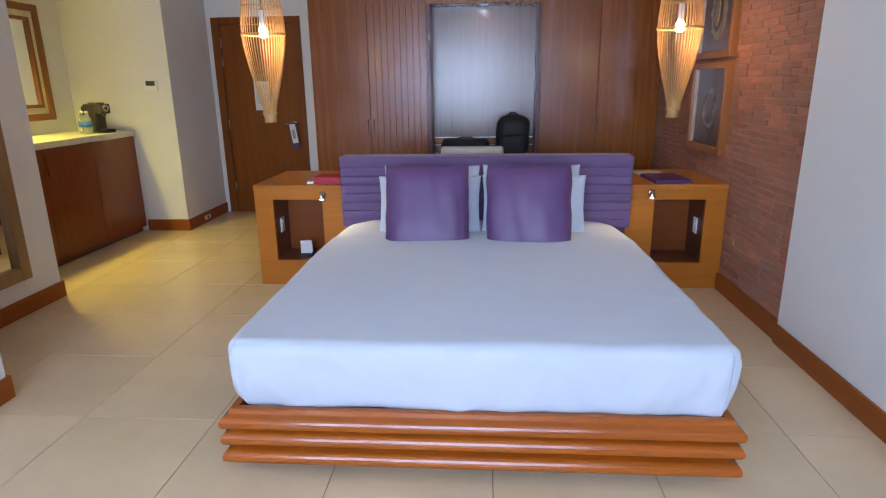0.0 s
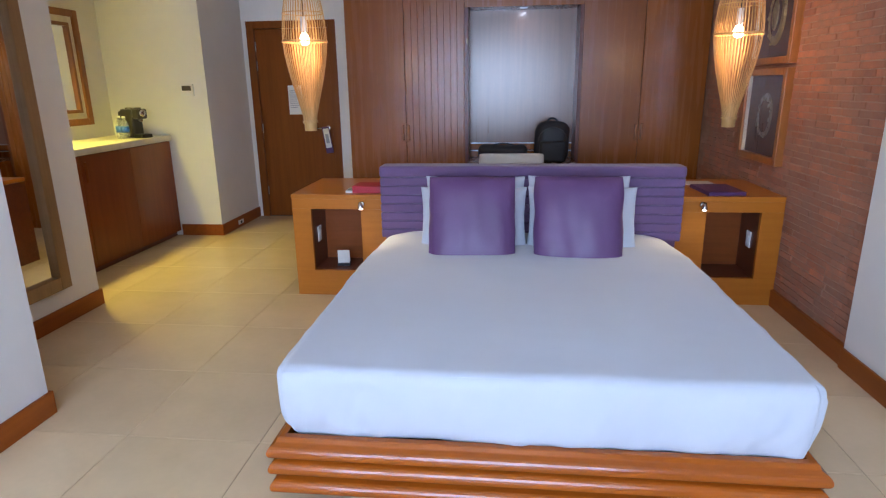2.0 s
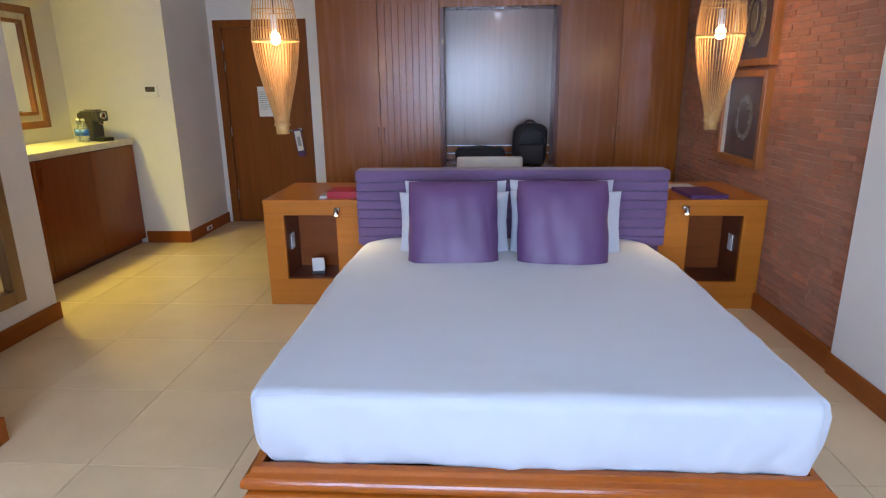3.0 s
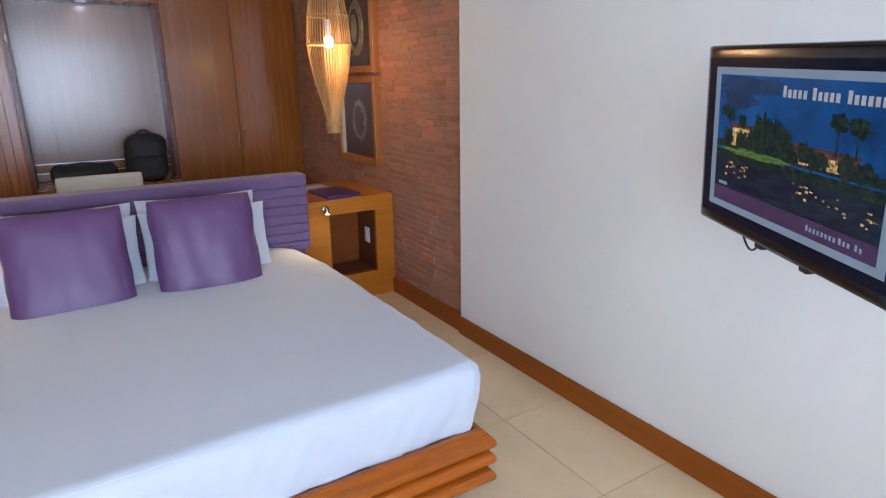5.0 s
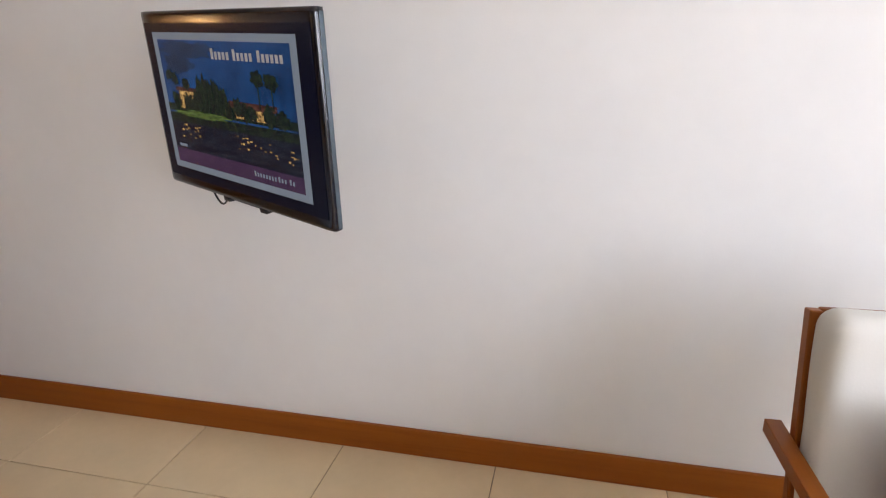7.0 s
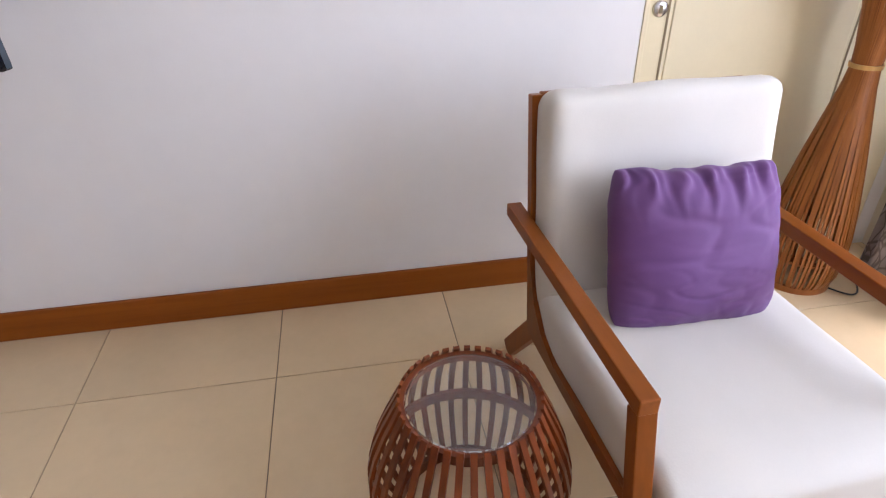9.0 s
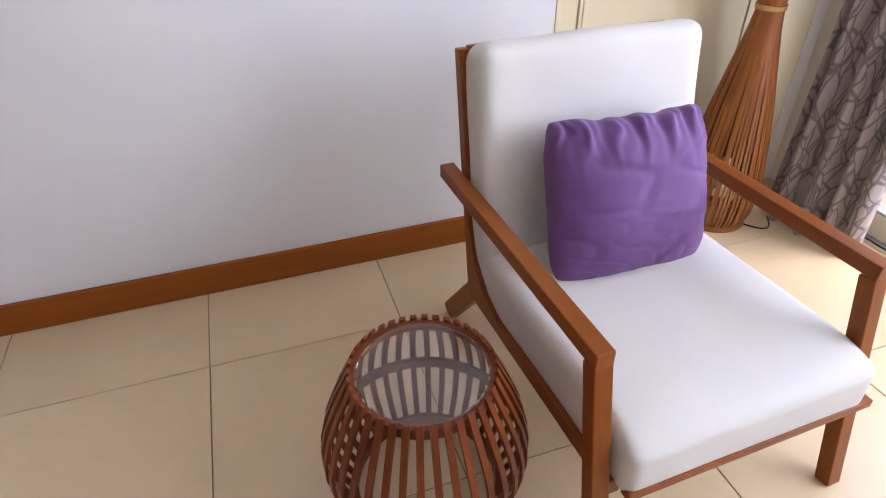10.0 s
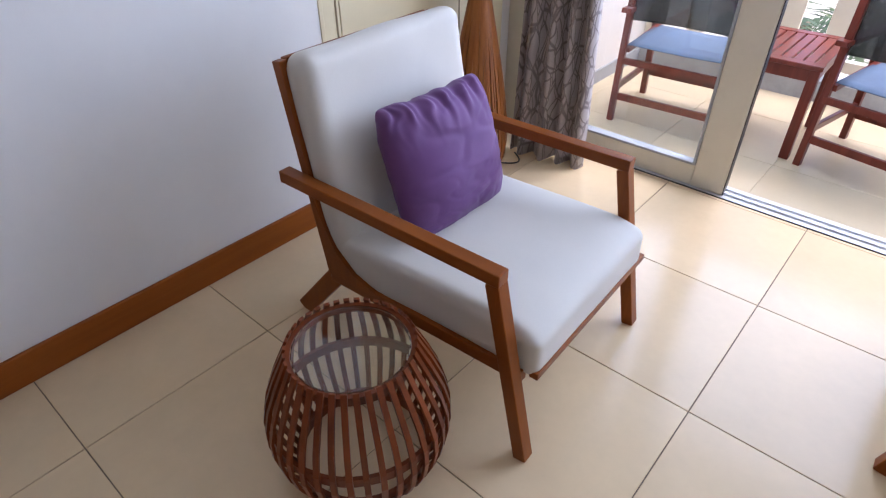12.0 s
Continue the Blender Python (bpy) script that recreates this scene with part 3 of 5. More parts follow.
part("panel", box(-0.032, -0.004, -0.19, 0.032, -0.0022, 0.02), PAPER, tag)
part("print", box(-0.018, -0.0055, -0.14, 0.018, -0.0042, -0.04), GREY_PRINT, tag)

# ---- bed ----
BX, BY = -1.637, 2.02
bed = thing("bed", pose(BX, BY, 0), "low orange wooden platform bed with stepped slatted base", "bed")
HW = 0.932
for k, z in enumerate((0.078, 0.152, 0.217)):
    d = 0.055
    # each moulding is a bar with a rounded nose
    nose = [(0.030 * (1 - math.cos(a)), 0.029 * math.sin(a)) for a in (radians(g) for g in range(-85, 86, 17))]
    prof = [(-d, -0.028)] + nose + [(0.048, 0.034), (0.065, 0.034), (0.065, -0.028)]
    if k == 2:
        prof = [(-d, -0.028)] + nose[:-2] + [(0.026, 0.031), (0.029, 0.034), (0.033, 0.047), (0.037, 0.050), (0.060, 0.050), (0.060, -0.028)]

    def moulding(name, a, b, across, mat):
        bm = bmesh.new()
        ends = []
        for s, mitre in ((a, 1), (b, -1)):
            row = []
            for u, v in prof[1:]:
                q = s + mitre * max(0, u)
                row.append(bm.verts.new(across(q, u, z + v)))
            ends.append(row)
        n = len(ends[0])
        for i in range(n):
            bm.faces.new((ends[0][i], ends[0][(i + 1) % n], ends[1][(i + 1) % n], ends[1][i]))
        bm.faces.new(ends[0])
        bm.faces.new(ends[1])
        part(name, bm, mat, bed, smooth=False)

    moulding("front_moulding", -HW, HW, lambda q, u, h: (q, u, h), BED_WOOD)
    moulding("side_moulding", 0, 2.02, lambda q, u, h: (-HW + u, q, h), BED_SIDE_WOOD)
    moulding("side_moulding", 0, 2.02, lambda q, u, h: (HW - u, q, h), BED_SIDE_WOOD)
# orange bed's inner parts coloured dark, for the shade under mattress and mouldings
part("platform", box(-HW + 0.065, 0.065, 0.10, HW - 0.065, 2.02, 0.235), SHADE_WOOD, bed)
part("plinth", box(-HW + 0.10, 0.10, 0, HW - 0.10, 2.0, 0.10), SHADE_WOOD, bed)

mattress_bm = rounded((1.820, 2.01, 0.29), 0.048, (120, 120, 22), 0.006, 2.5, 3.0, 0.012)
round_corners(mattress_bm, 0, 1, 0.910, 1.005, 0.055)
for v in mattress_bm.verts:
    # soft folds down the drop, and faint creases on the top near the rim
    face = 0.013 if v.co.z < 0.09 else 0.004
    if abs(v.co.y) > 0.99:
        v.co.y += face * noise.noise(Vector((v.co.x * 7 + v.co.z * 4, v.co.z * 3.5, 7))) + face * 0.5 * noise.noise(Vector((v.co.x * 21 - v.co.z * 9, v.co.z * 6, 3)))
    if abs(v.co.x) > 0.90:
        v.co.x += face * noise.noise(Vector((v.co.y * 7 + v.co.z * 4, v.co.z * 3.5, 9)))
    near = max(abs(v.co.x) / 0.913, abs(v.co.y) / 1.005) ** 6
    v.co.z += 0.004 * near * noise.noise(Vector((v.co.x * 11, v.co.y * 11, 5))) + 0.0025 * noise.noise(Vector((v.co.x * 3 + v.co.y * 5, v.co.y * 9, 8)))
    # the corners at the head sink under the cover
    head_end = max(0.0, min(1.0, (v.co.y - 0.45) / 0.5))
    if v.co.z > 0:
        v.co.z -= 0.050 * v.co.z / 0.145 * head_end * max(0.0, (abs(v.co.x) - 0.66) / 0.25) ** 2
    # the cover is tucked under, with small pleats along the lower edge
    low = max(0.0, min(1.0, (-0.05 - v.co.z) / 0.09))
    tuck = max(0.0, min(1.0, (0.02 - v.co.z) / 0.16)) ** 2
    v.co.x *= 1 - 0.030 * tuck
    v.co.y -= math.copysign(0.026 * tuck * (abs(v.co.y) > 0.9), v.co.y)
    if low:
        v.co.z += low * 0.022 * noise.noise(Vector((v.co.x * 4, v.co.y * 4, 1)))
        v.co.xy += low * 0.016 * noise.noise_vector(Vector((v.co.x * 13, v.co.y * 13, 2))).xy
mattress = thing("mattress", pose(BX, 3.072, 0.236), "thick mattress with a smooth tucked white sheet", "mattress")
bmesh.ops.translate(mattress_bm, verts=mattress_bm.verts, vec=(0, 0, 0.1425))
part("sheet", mattress_bm, SHEET, mattress, smooth=True)

# ---- headboard ----
head = thing("headboard", pose(-1.611, 4.06, 0.2), "purple channel-upholstered headboard with horizontal rolls", "headboard")
part("board", box(-0.95, 0.075, 0, 0.95, 0.13, 0.735, 0.006), HEAD_PURPLE, head)
roll = rounded((1.922, 0.10, 0.0585), 0.012, (40, 4, 8), 0.003, 5.0)
bmesh.ops.translate(roll, verts=roll.verts, vec=(0, 0.05, 0))
row = part("channel", roll, HEAD_PURPLE, head, smooth=True)
row.matrix_basis = pose(0, 0, 0.645)
for k in range(1, 7):
    again(row, pose(0, 0, 0.645 - k * 0.0575), head)
roll = rounded((1.924, 0.16, 0.073), 0.016, (26, 6, 6), 0.0015, 5.0)
bmesh.ops.translate(roll, verts=roll.verts, vec=(0, 0.075, 0.711))
part("top_roll", roll, HEAD_PURPLE, head, smooth=True)

# ---- pillows ----


def pillow(name, w, h, t, m, mat, label, category, group, seed, gather=0.0):
    ob = thing(name, m, label, category, group)
    bm = cushion(w, h, t, 110 if gather else 56, 0.014 if name == "pillow" else 0.008 if gather else 0.005, seed, 0.05 if name == "pillow" else 0.03 if gather else 0.0, gather, 3.8 if name == "cushion" and not gather else 2.6)
    part("cover", bm, mat, ob, smooth=True)
    return ob


for k, (x, y, tilt, turn, z) in enumerate(((-1.942, 3.575, 72, 2, 0.690), (-1.350, 3.575, 72, -1, 0.693))):
    pillow("cushion", 0.488, 0.530, 0.15, pose(x, y, z, tilt, 0, turn), PURPLE, "square purple satin cushion propped on the bed", "cushion", "satin cushions", 4.0 * k)
for k, (x, y, z, tilt, turn) in enumerate(((-1.945, 3.78, 0.668, 70, 2), (-1.308, 3.78, 0.672, 70, -3), (-1.942, 3.91, 0.676, 78, 1), (-1.314, 3.91, 0.680, 78, -1))):
    wid = (0.640, 0.635, 0.612, 0.612)[k]
    pillow("pillow", wid, 0.39 if k < 2 else 0.46, 0.15 if k < 2 else 0.11, pose(x, y, z, tilt, 0, turn), SHEET, "white cotton pillow standing against the headboard", "pillow", "white pillows", 9.0 + 3 * k)

# ---- nightstands ----


def nightstand(x0, x1, nx0, nx1, label, outer):
    """A deep box with a square recess in its front."""
    m = pose(x0, 4.212, 0)
    ob = thing("nightstand", m, label, "nightstand", "bedside tables")
    w, n0, n1, z0, z1 = x1 - x0, nx0 - x0, nx1 - x0, 0.185, 0.630
    part("top", box(-0.002, -0.004, 0.700, w, 0.73, 0.733, 0.004), STAND_WOOD, ob)
    part("apron", box(0, 0, z1, w, 0.03, 0.700, 0.002), STAND_WOOD, ob)
    part("plinth", box(0, 0, 0, w, 0.03, z0, 0.002), STAND_WOOD, ob)
    part("post", box(0, 0.0005, z0, n0, 0.03, z1), STAND_WOOD, ob)
    part("post", box(n1, 0.0005, z0, w, 0.03, z1), STAND_WOOD, ob)
    part("side", box(0.001, 0.03, 0, 0.025, 0.72, 0.699), outer, ob)
    part("side", box(w - 0.025, 0.03, 0, w - 0.001, 0.72, 0.699), STAND_WOOD, ob)
    # recess faces take the darker woods, so its shade is in the colour
    part("recess_floor", box(n0 - 0.015, 0.03, z0 - 0.02, n1 + 0.015, 0.32, z0 + 0.002), SHADE_WOOD, ob)
    part("recess_back", box(n0 - 0.015, 0.32, z0 - 0.02, n1 + 0.015, 0.34, z1 + 0.02), STAND_SHADE, ob)
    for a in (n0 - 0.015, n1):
        part("recess_cheek", box(a, 0.03, z0 + 0.002, a + 0.015, 0.32, z1), SHADE_WOOD, ob)
    part("recess_top", box(n0 - 0.015, 0.03, z1, n1 + 0.015, 0.32, z1 + 0.015), SHADE_WOOD, ob)
    return ob


# the left outer side is coloured dark for the shadow it stands in
nightstand(-3.233, -2.575, -3.102, -2.746, "orange-brown wooden bedside table with an open recess", SHADE_WOOD)
nightstand(-0.648, 0.018, -0.459, -0.118, "orange-brown wooden bedside table against the brick wall", STAND_WOOD)


def reading_light(x, z, aim):
    ob = thing("reading_light", pose(x, 4.208, z), "small chrome swivel reading light, switched on", "wall lamp", "reading lights")
    rose = lathe([(0, 0.008), (0.016, 0.008), (0.020, 0), (0, 0)], 20)
    bmesh.ops.transform(rose, matrix=pose(0, 0, 0, 90, 0, 0), verts=rose.verts)
    part("rose", rose, CHROME, ob, smooth=True)
    part("stem", tube([(0, 0, 0), (0, -0.03, 0.006), (0, -0.045, 0)], 0.005), CHROME, ob, smooth=True)
    tilt = pose(0, -0.045, 0, 150, 0, aim)
    head_bm = lathe([(0, -0.02), (0.010, -0.02), (0.016, 0.0), (0.019, 0.032), (0.016, 0.032), (0.014, 0.005), (0, 0.004)], 20)
    bmesh.ops.transform(head_bm, matrix=tilt, verts=head_bm.verts)
    part("shade", head_bm, CHROME, ob, smooth=True)
    lens = lathe([(0, 0.026), (0.015, 0.026), (0.015, 0.022), (0, 0.022)], 18)
    bmesh.ops.transform(lens, matrix=tilt, verts=lens.verts)
    part("led", lens, LED, ob)
    side = 1 if aim > 0 else -1
    lamp("reading_beam", "SPOT", look((x + side * 0.02, 4.09, z - 0.03), (x + side * 0.34, 3.70, 0.42)), 2.8, (1.0, 0.78, 0.40), radius=0.012, cone=radians(80))


reading_light(-2.735, 0.668, 25)
reading_light(-0.490, 0.680, -25)


def socket(x, y, z, turn):
    ob = thing("wall_socket", pose(x, y, z, 0, 0, turn), "white plastic switch plate in the recess", "socket", "switch plates")
    part("plate", box(-0.035, -0.008, -0.055, 0.035, 0, 0.055, 0.003), WHITE_PLASTIC, ob)
    part("rocker", box(-0.018, -0.012, -0.030, 0.018, -0.008, 0.030, 0.002), WHITE_PLASTIC, ob)


socket(-0.119, 4.36, 0.42, -90)
socket(-3.101, 4.36, 0.42, 90)

card = thing("tent_card", pose(-2.92, 4.33, 0.188, 0, 0, 8), "small white folded tent card on a dark base", "card")
part("card", box(-0.042, -0.004, 0.02, 0.042, 0.0, 0.115, 0.001), PAPER, card)
part("back", beam((0, 0.045, 0.02), (0, 0.002, 0.113), 0.084, 0.003, 0), PAPER, card)
part("base", box(-0.044, -0.02, 0, 0.044, 0.06, 0.02, 0.003), BLACK, card)
phone = thing("remote_control", pose(-2.842, 4.33, 0.733, 0, 0, 4), "slim white remote control on the nightstand", "remote")
part("body", box(-0.025, -0.07, 0, 0.025, 0.07, 0.016, 0.005), WHITE_PLASTIC, phone)
part("keypad", box(-0.015, -0.05, 0.016, 0.015, 0.03, 0.018, 0.0005), GREY_PRINT, phone)
redbox = thing("book", pose(-2.68, 4.36, 0.733, 0, 0, -3), "red box-like folder lying on the nightstand", "book")
part("pages", box(-0.125, -0.085, 0.006, 0.125, 0.085, 0.040), PAPER, redbox)
part("cover", box(-0.13, -0.09, 0, 0.13, 0.09, 0.006, 0.001), RED_BOOK, redbox)
part("cover", box(-0.13, -0.09, 0.040, 0.13, 0.09, 0.047, 0.001), RED_BOOK, redbox)
part("spine", box(-0.13, -0.094, 0.0, 0.13, -0.0885, 0.047, 0.002), RED_BOOK, redbox)
folder = thing("folder", pose(-0.345, 4.405, 0.733, 0, 0, 4), "dark purple leather guest folder on the nightstand", "folder")
part("cover", box(-0.120, -0.17, 0, 0.120, 0.17, 0.020, 0.005), PURPLE_BOOK, folder)
part("flap", box(-0.120, -0.172, 0.0202, 0.122, 0.16, 0.026, 0.003), PURPLE_BOOK, folder)
pad = thing("notepad", pose(-0.375, 4.73, 0.733, 0, 0, 4), "white notepad on the nightstand", "notepad")
part("sheets", box(-0.10, -0.07, 0, 0.10, 0.07, 0.008, 0.001), PAPER, pad)

# ---- pendant lamps ----


def pendant(x, y, z):
    ob = thing("pendant_lamp", pose(x, y, z), "fish-trap pendant lamp of pale bamboo strips, lit", "lamp", "bamboo pendant lamps")
    prof = [(0.038, 0.05), (0.045, 0.10), (0.057, 0.15), (0.071, 0.205), (0.086, 0.265), (0.102, 0.33), (0.116, 0.40), (0.127, 0.47), (0.133, 0.535)]
    upper = [(0.133, 0.535), (0.132, 0.60), (0.122, 0.70), (0.100, 0.82), (0.072, 0.93), (0.045, 1.02)]
    slat = part("slat", strip(prof, 0.0046, 0.0028), BAMBOO, ob)
    top = part("upper_slat", strip(upper, 0.0040, 0.0022), BAMBOO, ob)
    for k in range(44):
        m = pose(0, 0, 0, 0, 0, 360 * k / 44)
        if k:
            again(slat, m, ob)
            again(top, m, ob)
    for r, h, w, t in ((0.134, 0.537, 0.008, 0.010), (0.122, 0.70, 0.004, 0.005), (0.046, 1.02, 0.010, 0.012), (0.042, 0.055, 0.010, 0.014)):
        part("hoop", ring(r, h, w, t), BAMBOO, ob)
    part("neck", lathe([(0.031, 0), (0.038, 0), (0.040, 0.05), (0.038, 0.085), (0.034, 0.085), (0.031, 0)], 24), BAMBOO, ob, smooth=True)
    part("socket", lathe([(0, 0.68), (0.018, 0.68), (0.020, 0.60), (0.016, 0.585), (0, 0.585)], 20), WHITE_PLASTIC, ob, smooth=True)
    part("bulb", lathe([(0, 0.515), (0.014, 0.518), (0.026, 0.53), (0.030, 0.547), (0.025, 0.567), (0.015, 0.585), (0, 0.588)], 20), BULB, ob, "glowing warm bulb", smooth=True)
    part("cord", tube([(0, 0, 0.68), (0, 0, TOP - z)], 0.003), BLACK, ob)
    lamp("pendant_light", "POINT", pose(x, y, z + 0.49), 1.6, (1.0, 0.63, 0.26), radius=0.03)


pendant(-0.407, 4.16, 1.176)
pendant(-2.995, 4.03, 1.178)

# ---- wall pictures ----


def picture(y0, y1, z0, z1, metal, motif, label):
    ob = thing("framed_artwork", pose(FACE, (y0 + y1) / 2, z0), label, "picture", "framed artworks")
    w, h, b, d = (y1 - y0) / 2, z1 - z0, 0.045, 0.055
    for s in (-1, 1):
        a0, a1 = sorted((s * w, s * (w - b)))
        part("frame_side", box(-d, a0, 0, -0.001, a1, h, 0.004), FRAME_WOOD, ob)
    for a in (0, h - b):
        part("frame_rail", box(-d + 0.001, -w + b, a, -0.001, w - b, a + b, 0.004), FRAME_WOOD, ob)
    part("mat_board", box(-0.012, -w + b, b, -0.004, w - b, h - b), MAT_BOARD, ob)
    pane = part("pane", box(-0.040, -w + b, b, -0.037, w - b, h - b), CLEAR, ob)
    pane.visible_shadow = False
    # added pale strip: light on the frame's inner side, put into the colour
    part("inner_lining", box(-0.036, w - b - 0.006, b, -0.0121, w - b - 0.001, h - b), STONE_TOP, ob, "lit inner side of the frame, as a pale strip")
    for k, (rx, rz, t) in enumerate(motif):
        bm = disc_bm(rx, rz, t)
        bmesh.ops.translate(bm, verts=bm.verts, vec=(-0.0125, 0, h / 2))
        part("ornament", bm, metal if k % 2 == 0 else MAT_BOARD, ob, smooth=False)
    # a wreath of small cast leaves of uneven size
    random.seed(int(z0 * 100))
    for k in range(15):
        if k in (4, 11):
            continue
        a = 2 * math.pi * (k + random.uniform(-0.25, 0.25)) / 15
        reach, big = random.uniform(0.80, 1.0), random.uniform(0.6, 1.35)
        leaf_bm = rounded((0.012, 0.044 * big, 0.024 * big), 0.0059, (4, 8, 6), 0.003, 40.0, k)
        bmesh.ops.transform(leaf_bm, matrix=pose(-0.022, motif[0][0] * reach * math.cos(a), h / 2 + motif[0][1] * reach * math.sin(a), math.degrees(a) + random.uniform(30, 120)), verts=leaf_bm.verts)
        part("leaf", leaf_bm, metal, ob, smooth=True)


picture(4.355, 5.03, 0.905, 1.525, SILVER, ((0.112, 0.150, 0.006), (0.090, 0.124, 0.008)), "orange wooden box frame with a silver ring ornament")
picture(4.345, 5.03, 1.550, 2.17, GOLD, ((0.125, 0.19, 0.012), (0.085, 0.14, 0.014), (0.045, 0.10, 0.022)), "orange wooden box frame with a gold oval ornament")

# ---- television ----
TRIM = material("dark_steel_trim", (0.10, 0.13, 0.15), 0.3, 0.7)
TV = (-0.355, 1.287, 1.052)
tv = thing("television", pose(*TV, 0, 0, -118.0) @ pose(0, 0, 0, 4, 2.2, 0), "black flat television on a wall arm, showing a night scene", "television")
# local x runs along the screen, local y points behind it
part("bezel", rounded((0.818, 0.030, 0.510), 0.007, (10, 6, 10)), GLOSS_BLACK, tv, smooth=True).location = (0, -0.008, 0.255)
part("rear_cover", box(-0.27, 0.004, 0.06, 0.27, 0.045, 0.42, 0.015), BLACK, tv)
part("edge_trim", box(-0.4105, -0.010, 0.006, -0.4085, 0.002, 0.50, 0.0008), TRIM, tv)
part("edge_trim", box(0.4085, -0.010, 0.006, 0.4105, 0.002, 0.50, 0.0008), TRIM, tv)
NAVY = glow("screen_navy", (0.003, 0.006, 0.022), 0.10)
BORDER = glow("screen_border", (0.30, 0.42, 0.54), 0.10)
NIGHT = speckle("screen_sky", (0.002, 0.024, 0.080), (0.004, 0.070, 0.23), (5, 5, 5), 0.35, 0.65, 0.26)
NIGHT_TOP = speckle("screen_sky_top", (0.006, 0.020, 0.050), (0.012, 0.045, 0.11), (14, 14, 14), 0.35, 0.7, 0.26)
TREE = speckle("screen_trees", (0.003, 0.008, 0.010), (0.020, 0.045, 0.020), (70, 70, 70), 0.42, 0.72, 0.26)
LAWN = speckle("screen_lawn", (0.015, 0.035, 0.012), (0.10, 0.19, 0.05), (40, 40, 160), 0.35, 0.65, 0.26)
LIT = speckle("screen_lights", (0.05, 0.030, 0.012), (0.75, 0.52, 0.20), (90, 90, 90), 0.38, 0.66, 0.26)
ROOF = speckle("screen_roof", (0.020, 0.010, 0.010), (0.10, 0.045, 0.035), (40, 40, 90), 0.35, 0.65, 0.26)
LAKE = speckle("screen_lake", (0.003, 0.006, 0.016), (0.014, 0.028, 0.045), (14, 14, 120), 0.45, 0.75, 0.26)
CAPTION = speckle("screen_caption", (0.030, 0.018, 0.050), (0.060, 0.035, 0.085), (8, 8, 8), 0.3, 0.7, 0.26)
WORDS = glow("screen_words", (0.60, 0.62, 0.64), 0.09)
screen = part("screen", box(-0.392, -0.0245, 0.030, 0.392, -0.0228, 0.478), NAVY, tv, "dark blue lit screen")


def flat(name, x0, z0, x1, z1, mat, level):
    """A patch on the screen, in fractions of the picture."""
    px, pz, pw, ph = -0.325, 0.079, 0.638, 0.355
    y = -0.0246 - level * 0.0003
    part(name, box(px + x0 * pw, y - 0.0002, pz + z0 * ph, px + x1 * pw, y, pz + z1 * ph), mat, screen)


def blob(name, cx, cz, rx, rz, mat, level, seed, n=48):
    px, pz, pw, ph = -0.325, 0.079, 0.638, 0.355
    y = -0.0246 - level * 0.0003
    bm = bmesh.new()
    vs = []
    for k in range(n):
        a = 2 * math.pi * k / n
        s = 1 + 0.45 * noise.noise(Vector((math.cos(a) * 2.3 + seed, math.sin(a) * 2.3, seed))) + 0.25 * noise.noise(Vector((math.cos(a) * 9 + seed, math.sin(a) * 9, seed)))
        vs.append(bm.verts.new((px + (cx + rx * s * math.cos(a)) * pw, y, pz + (cz + rz * s * math.sin(a)) * ph)))
    bm.faces.new(vs)
    part(name, bm, mat, screen)


flat("picture_border", -0.04, -0.055, 1.04, 1.055, BORDER, 1)
flat("night_sky", 0, 0.42, 1, 1, NIGHT, 2)
flat("lake", 0, 0.12, 1, 0.42, LAKE, 2)
flat("caption_band", 0, 0, 1, 0.12, CAPTION, 2)
blob("cloud", 0.25, 0.93, 0.22, 0.06, NIGHT_TOP, 3, 1.0)
blob("cloud", 0.16, 0.82, 0.13, 0.07, NIGHT_TOP, 3.1, 6.0)
flat("bank", 0, 0.355, 1, 0.425, TREE, 3.2)
flat("treeline", 0, 0.44, 1, 0.50, TREE, 3)
blob("treeline", 0.5, 0.50, 0.41, 0.05, TREE, 3.5, 2.0, 90)
blob("lawn", 0.29, 0.435, 0.24, 0.028, LAWN, 9.5, 5.0, 40)
flat("villa", 0.12, 0.47, 0.28, 0.61, LIT, 4)
flat("villa_roof", 0.10, 0.61, 0.28, 0.64, ROOF, 5)
for cx, cz in ((0.06, 0.73), (0.11, 0.70), (0.20, 0.67)):
    blob("palm_crown", cx, cz, 0.032, 0.045, TREE, 9, 60 + cx * 30, 40)
flat("villa", 0.58, 0.46, 0.84, 0.535, LIT, 4)
flat("villa_roof", 0.54, 0.535, 0.88, 0.585, ROOF, 5)
random.seed(7)
for k in range(16):
    cx = random.uniform(0.06, 0.93)
    blob("tree", cx, 0.49 + random.uniform(0, 0.05), random.uniform(0.02, 0.045), random.uniform(0.05, 0.10), TREE, 6 + k % 3, 3.0 + k)
for cx, top in ((0.31, 0.13), (0.355, 0.15), (0.40, 0.10), (0.45, 0.12), (0.50, 0.07)):
    blob("palm", cx, 0.60, 0.030, top, TREE, 9, 20 + cx * 10)
for cx, cz in ((0.77, 0.76), (0.86, 0.75)):
    blob("palm_crown", cx, cz, 0.045, 0.055, TREE, 9, 40 + cx * 30, 40)
    flat("palm_trunk", cx - 0.004, 0.55, cx + 0.004, cz, TREE, 9)
for k in range(34):
    cx = random.choice((0.12, 0.18, 0.24, 0.60, 0.66, 0.72, 0.80, 0.95)) + random.uniform(-0.04, 0.04)
    cz = random.uniform(0.19, 0.345)
    flat("reflection", max(0, cx), cz, min(1, cx + random.uniform(0.008, 0.03)), cz + random.uniform(0.006, 0.02), LIT, 5)
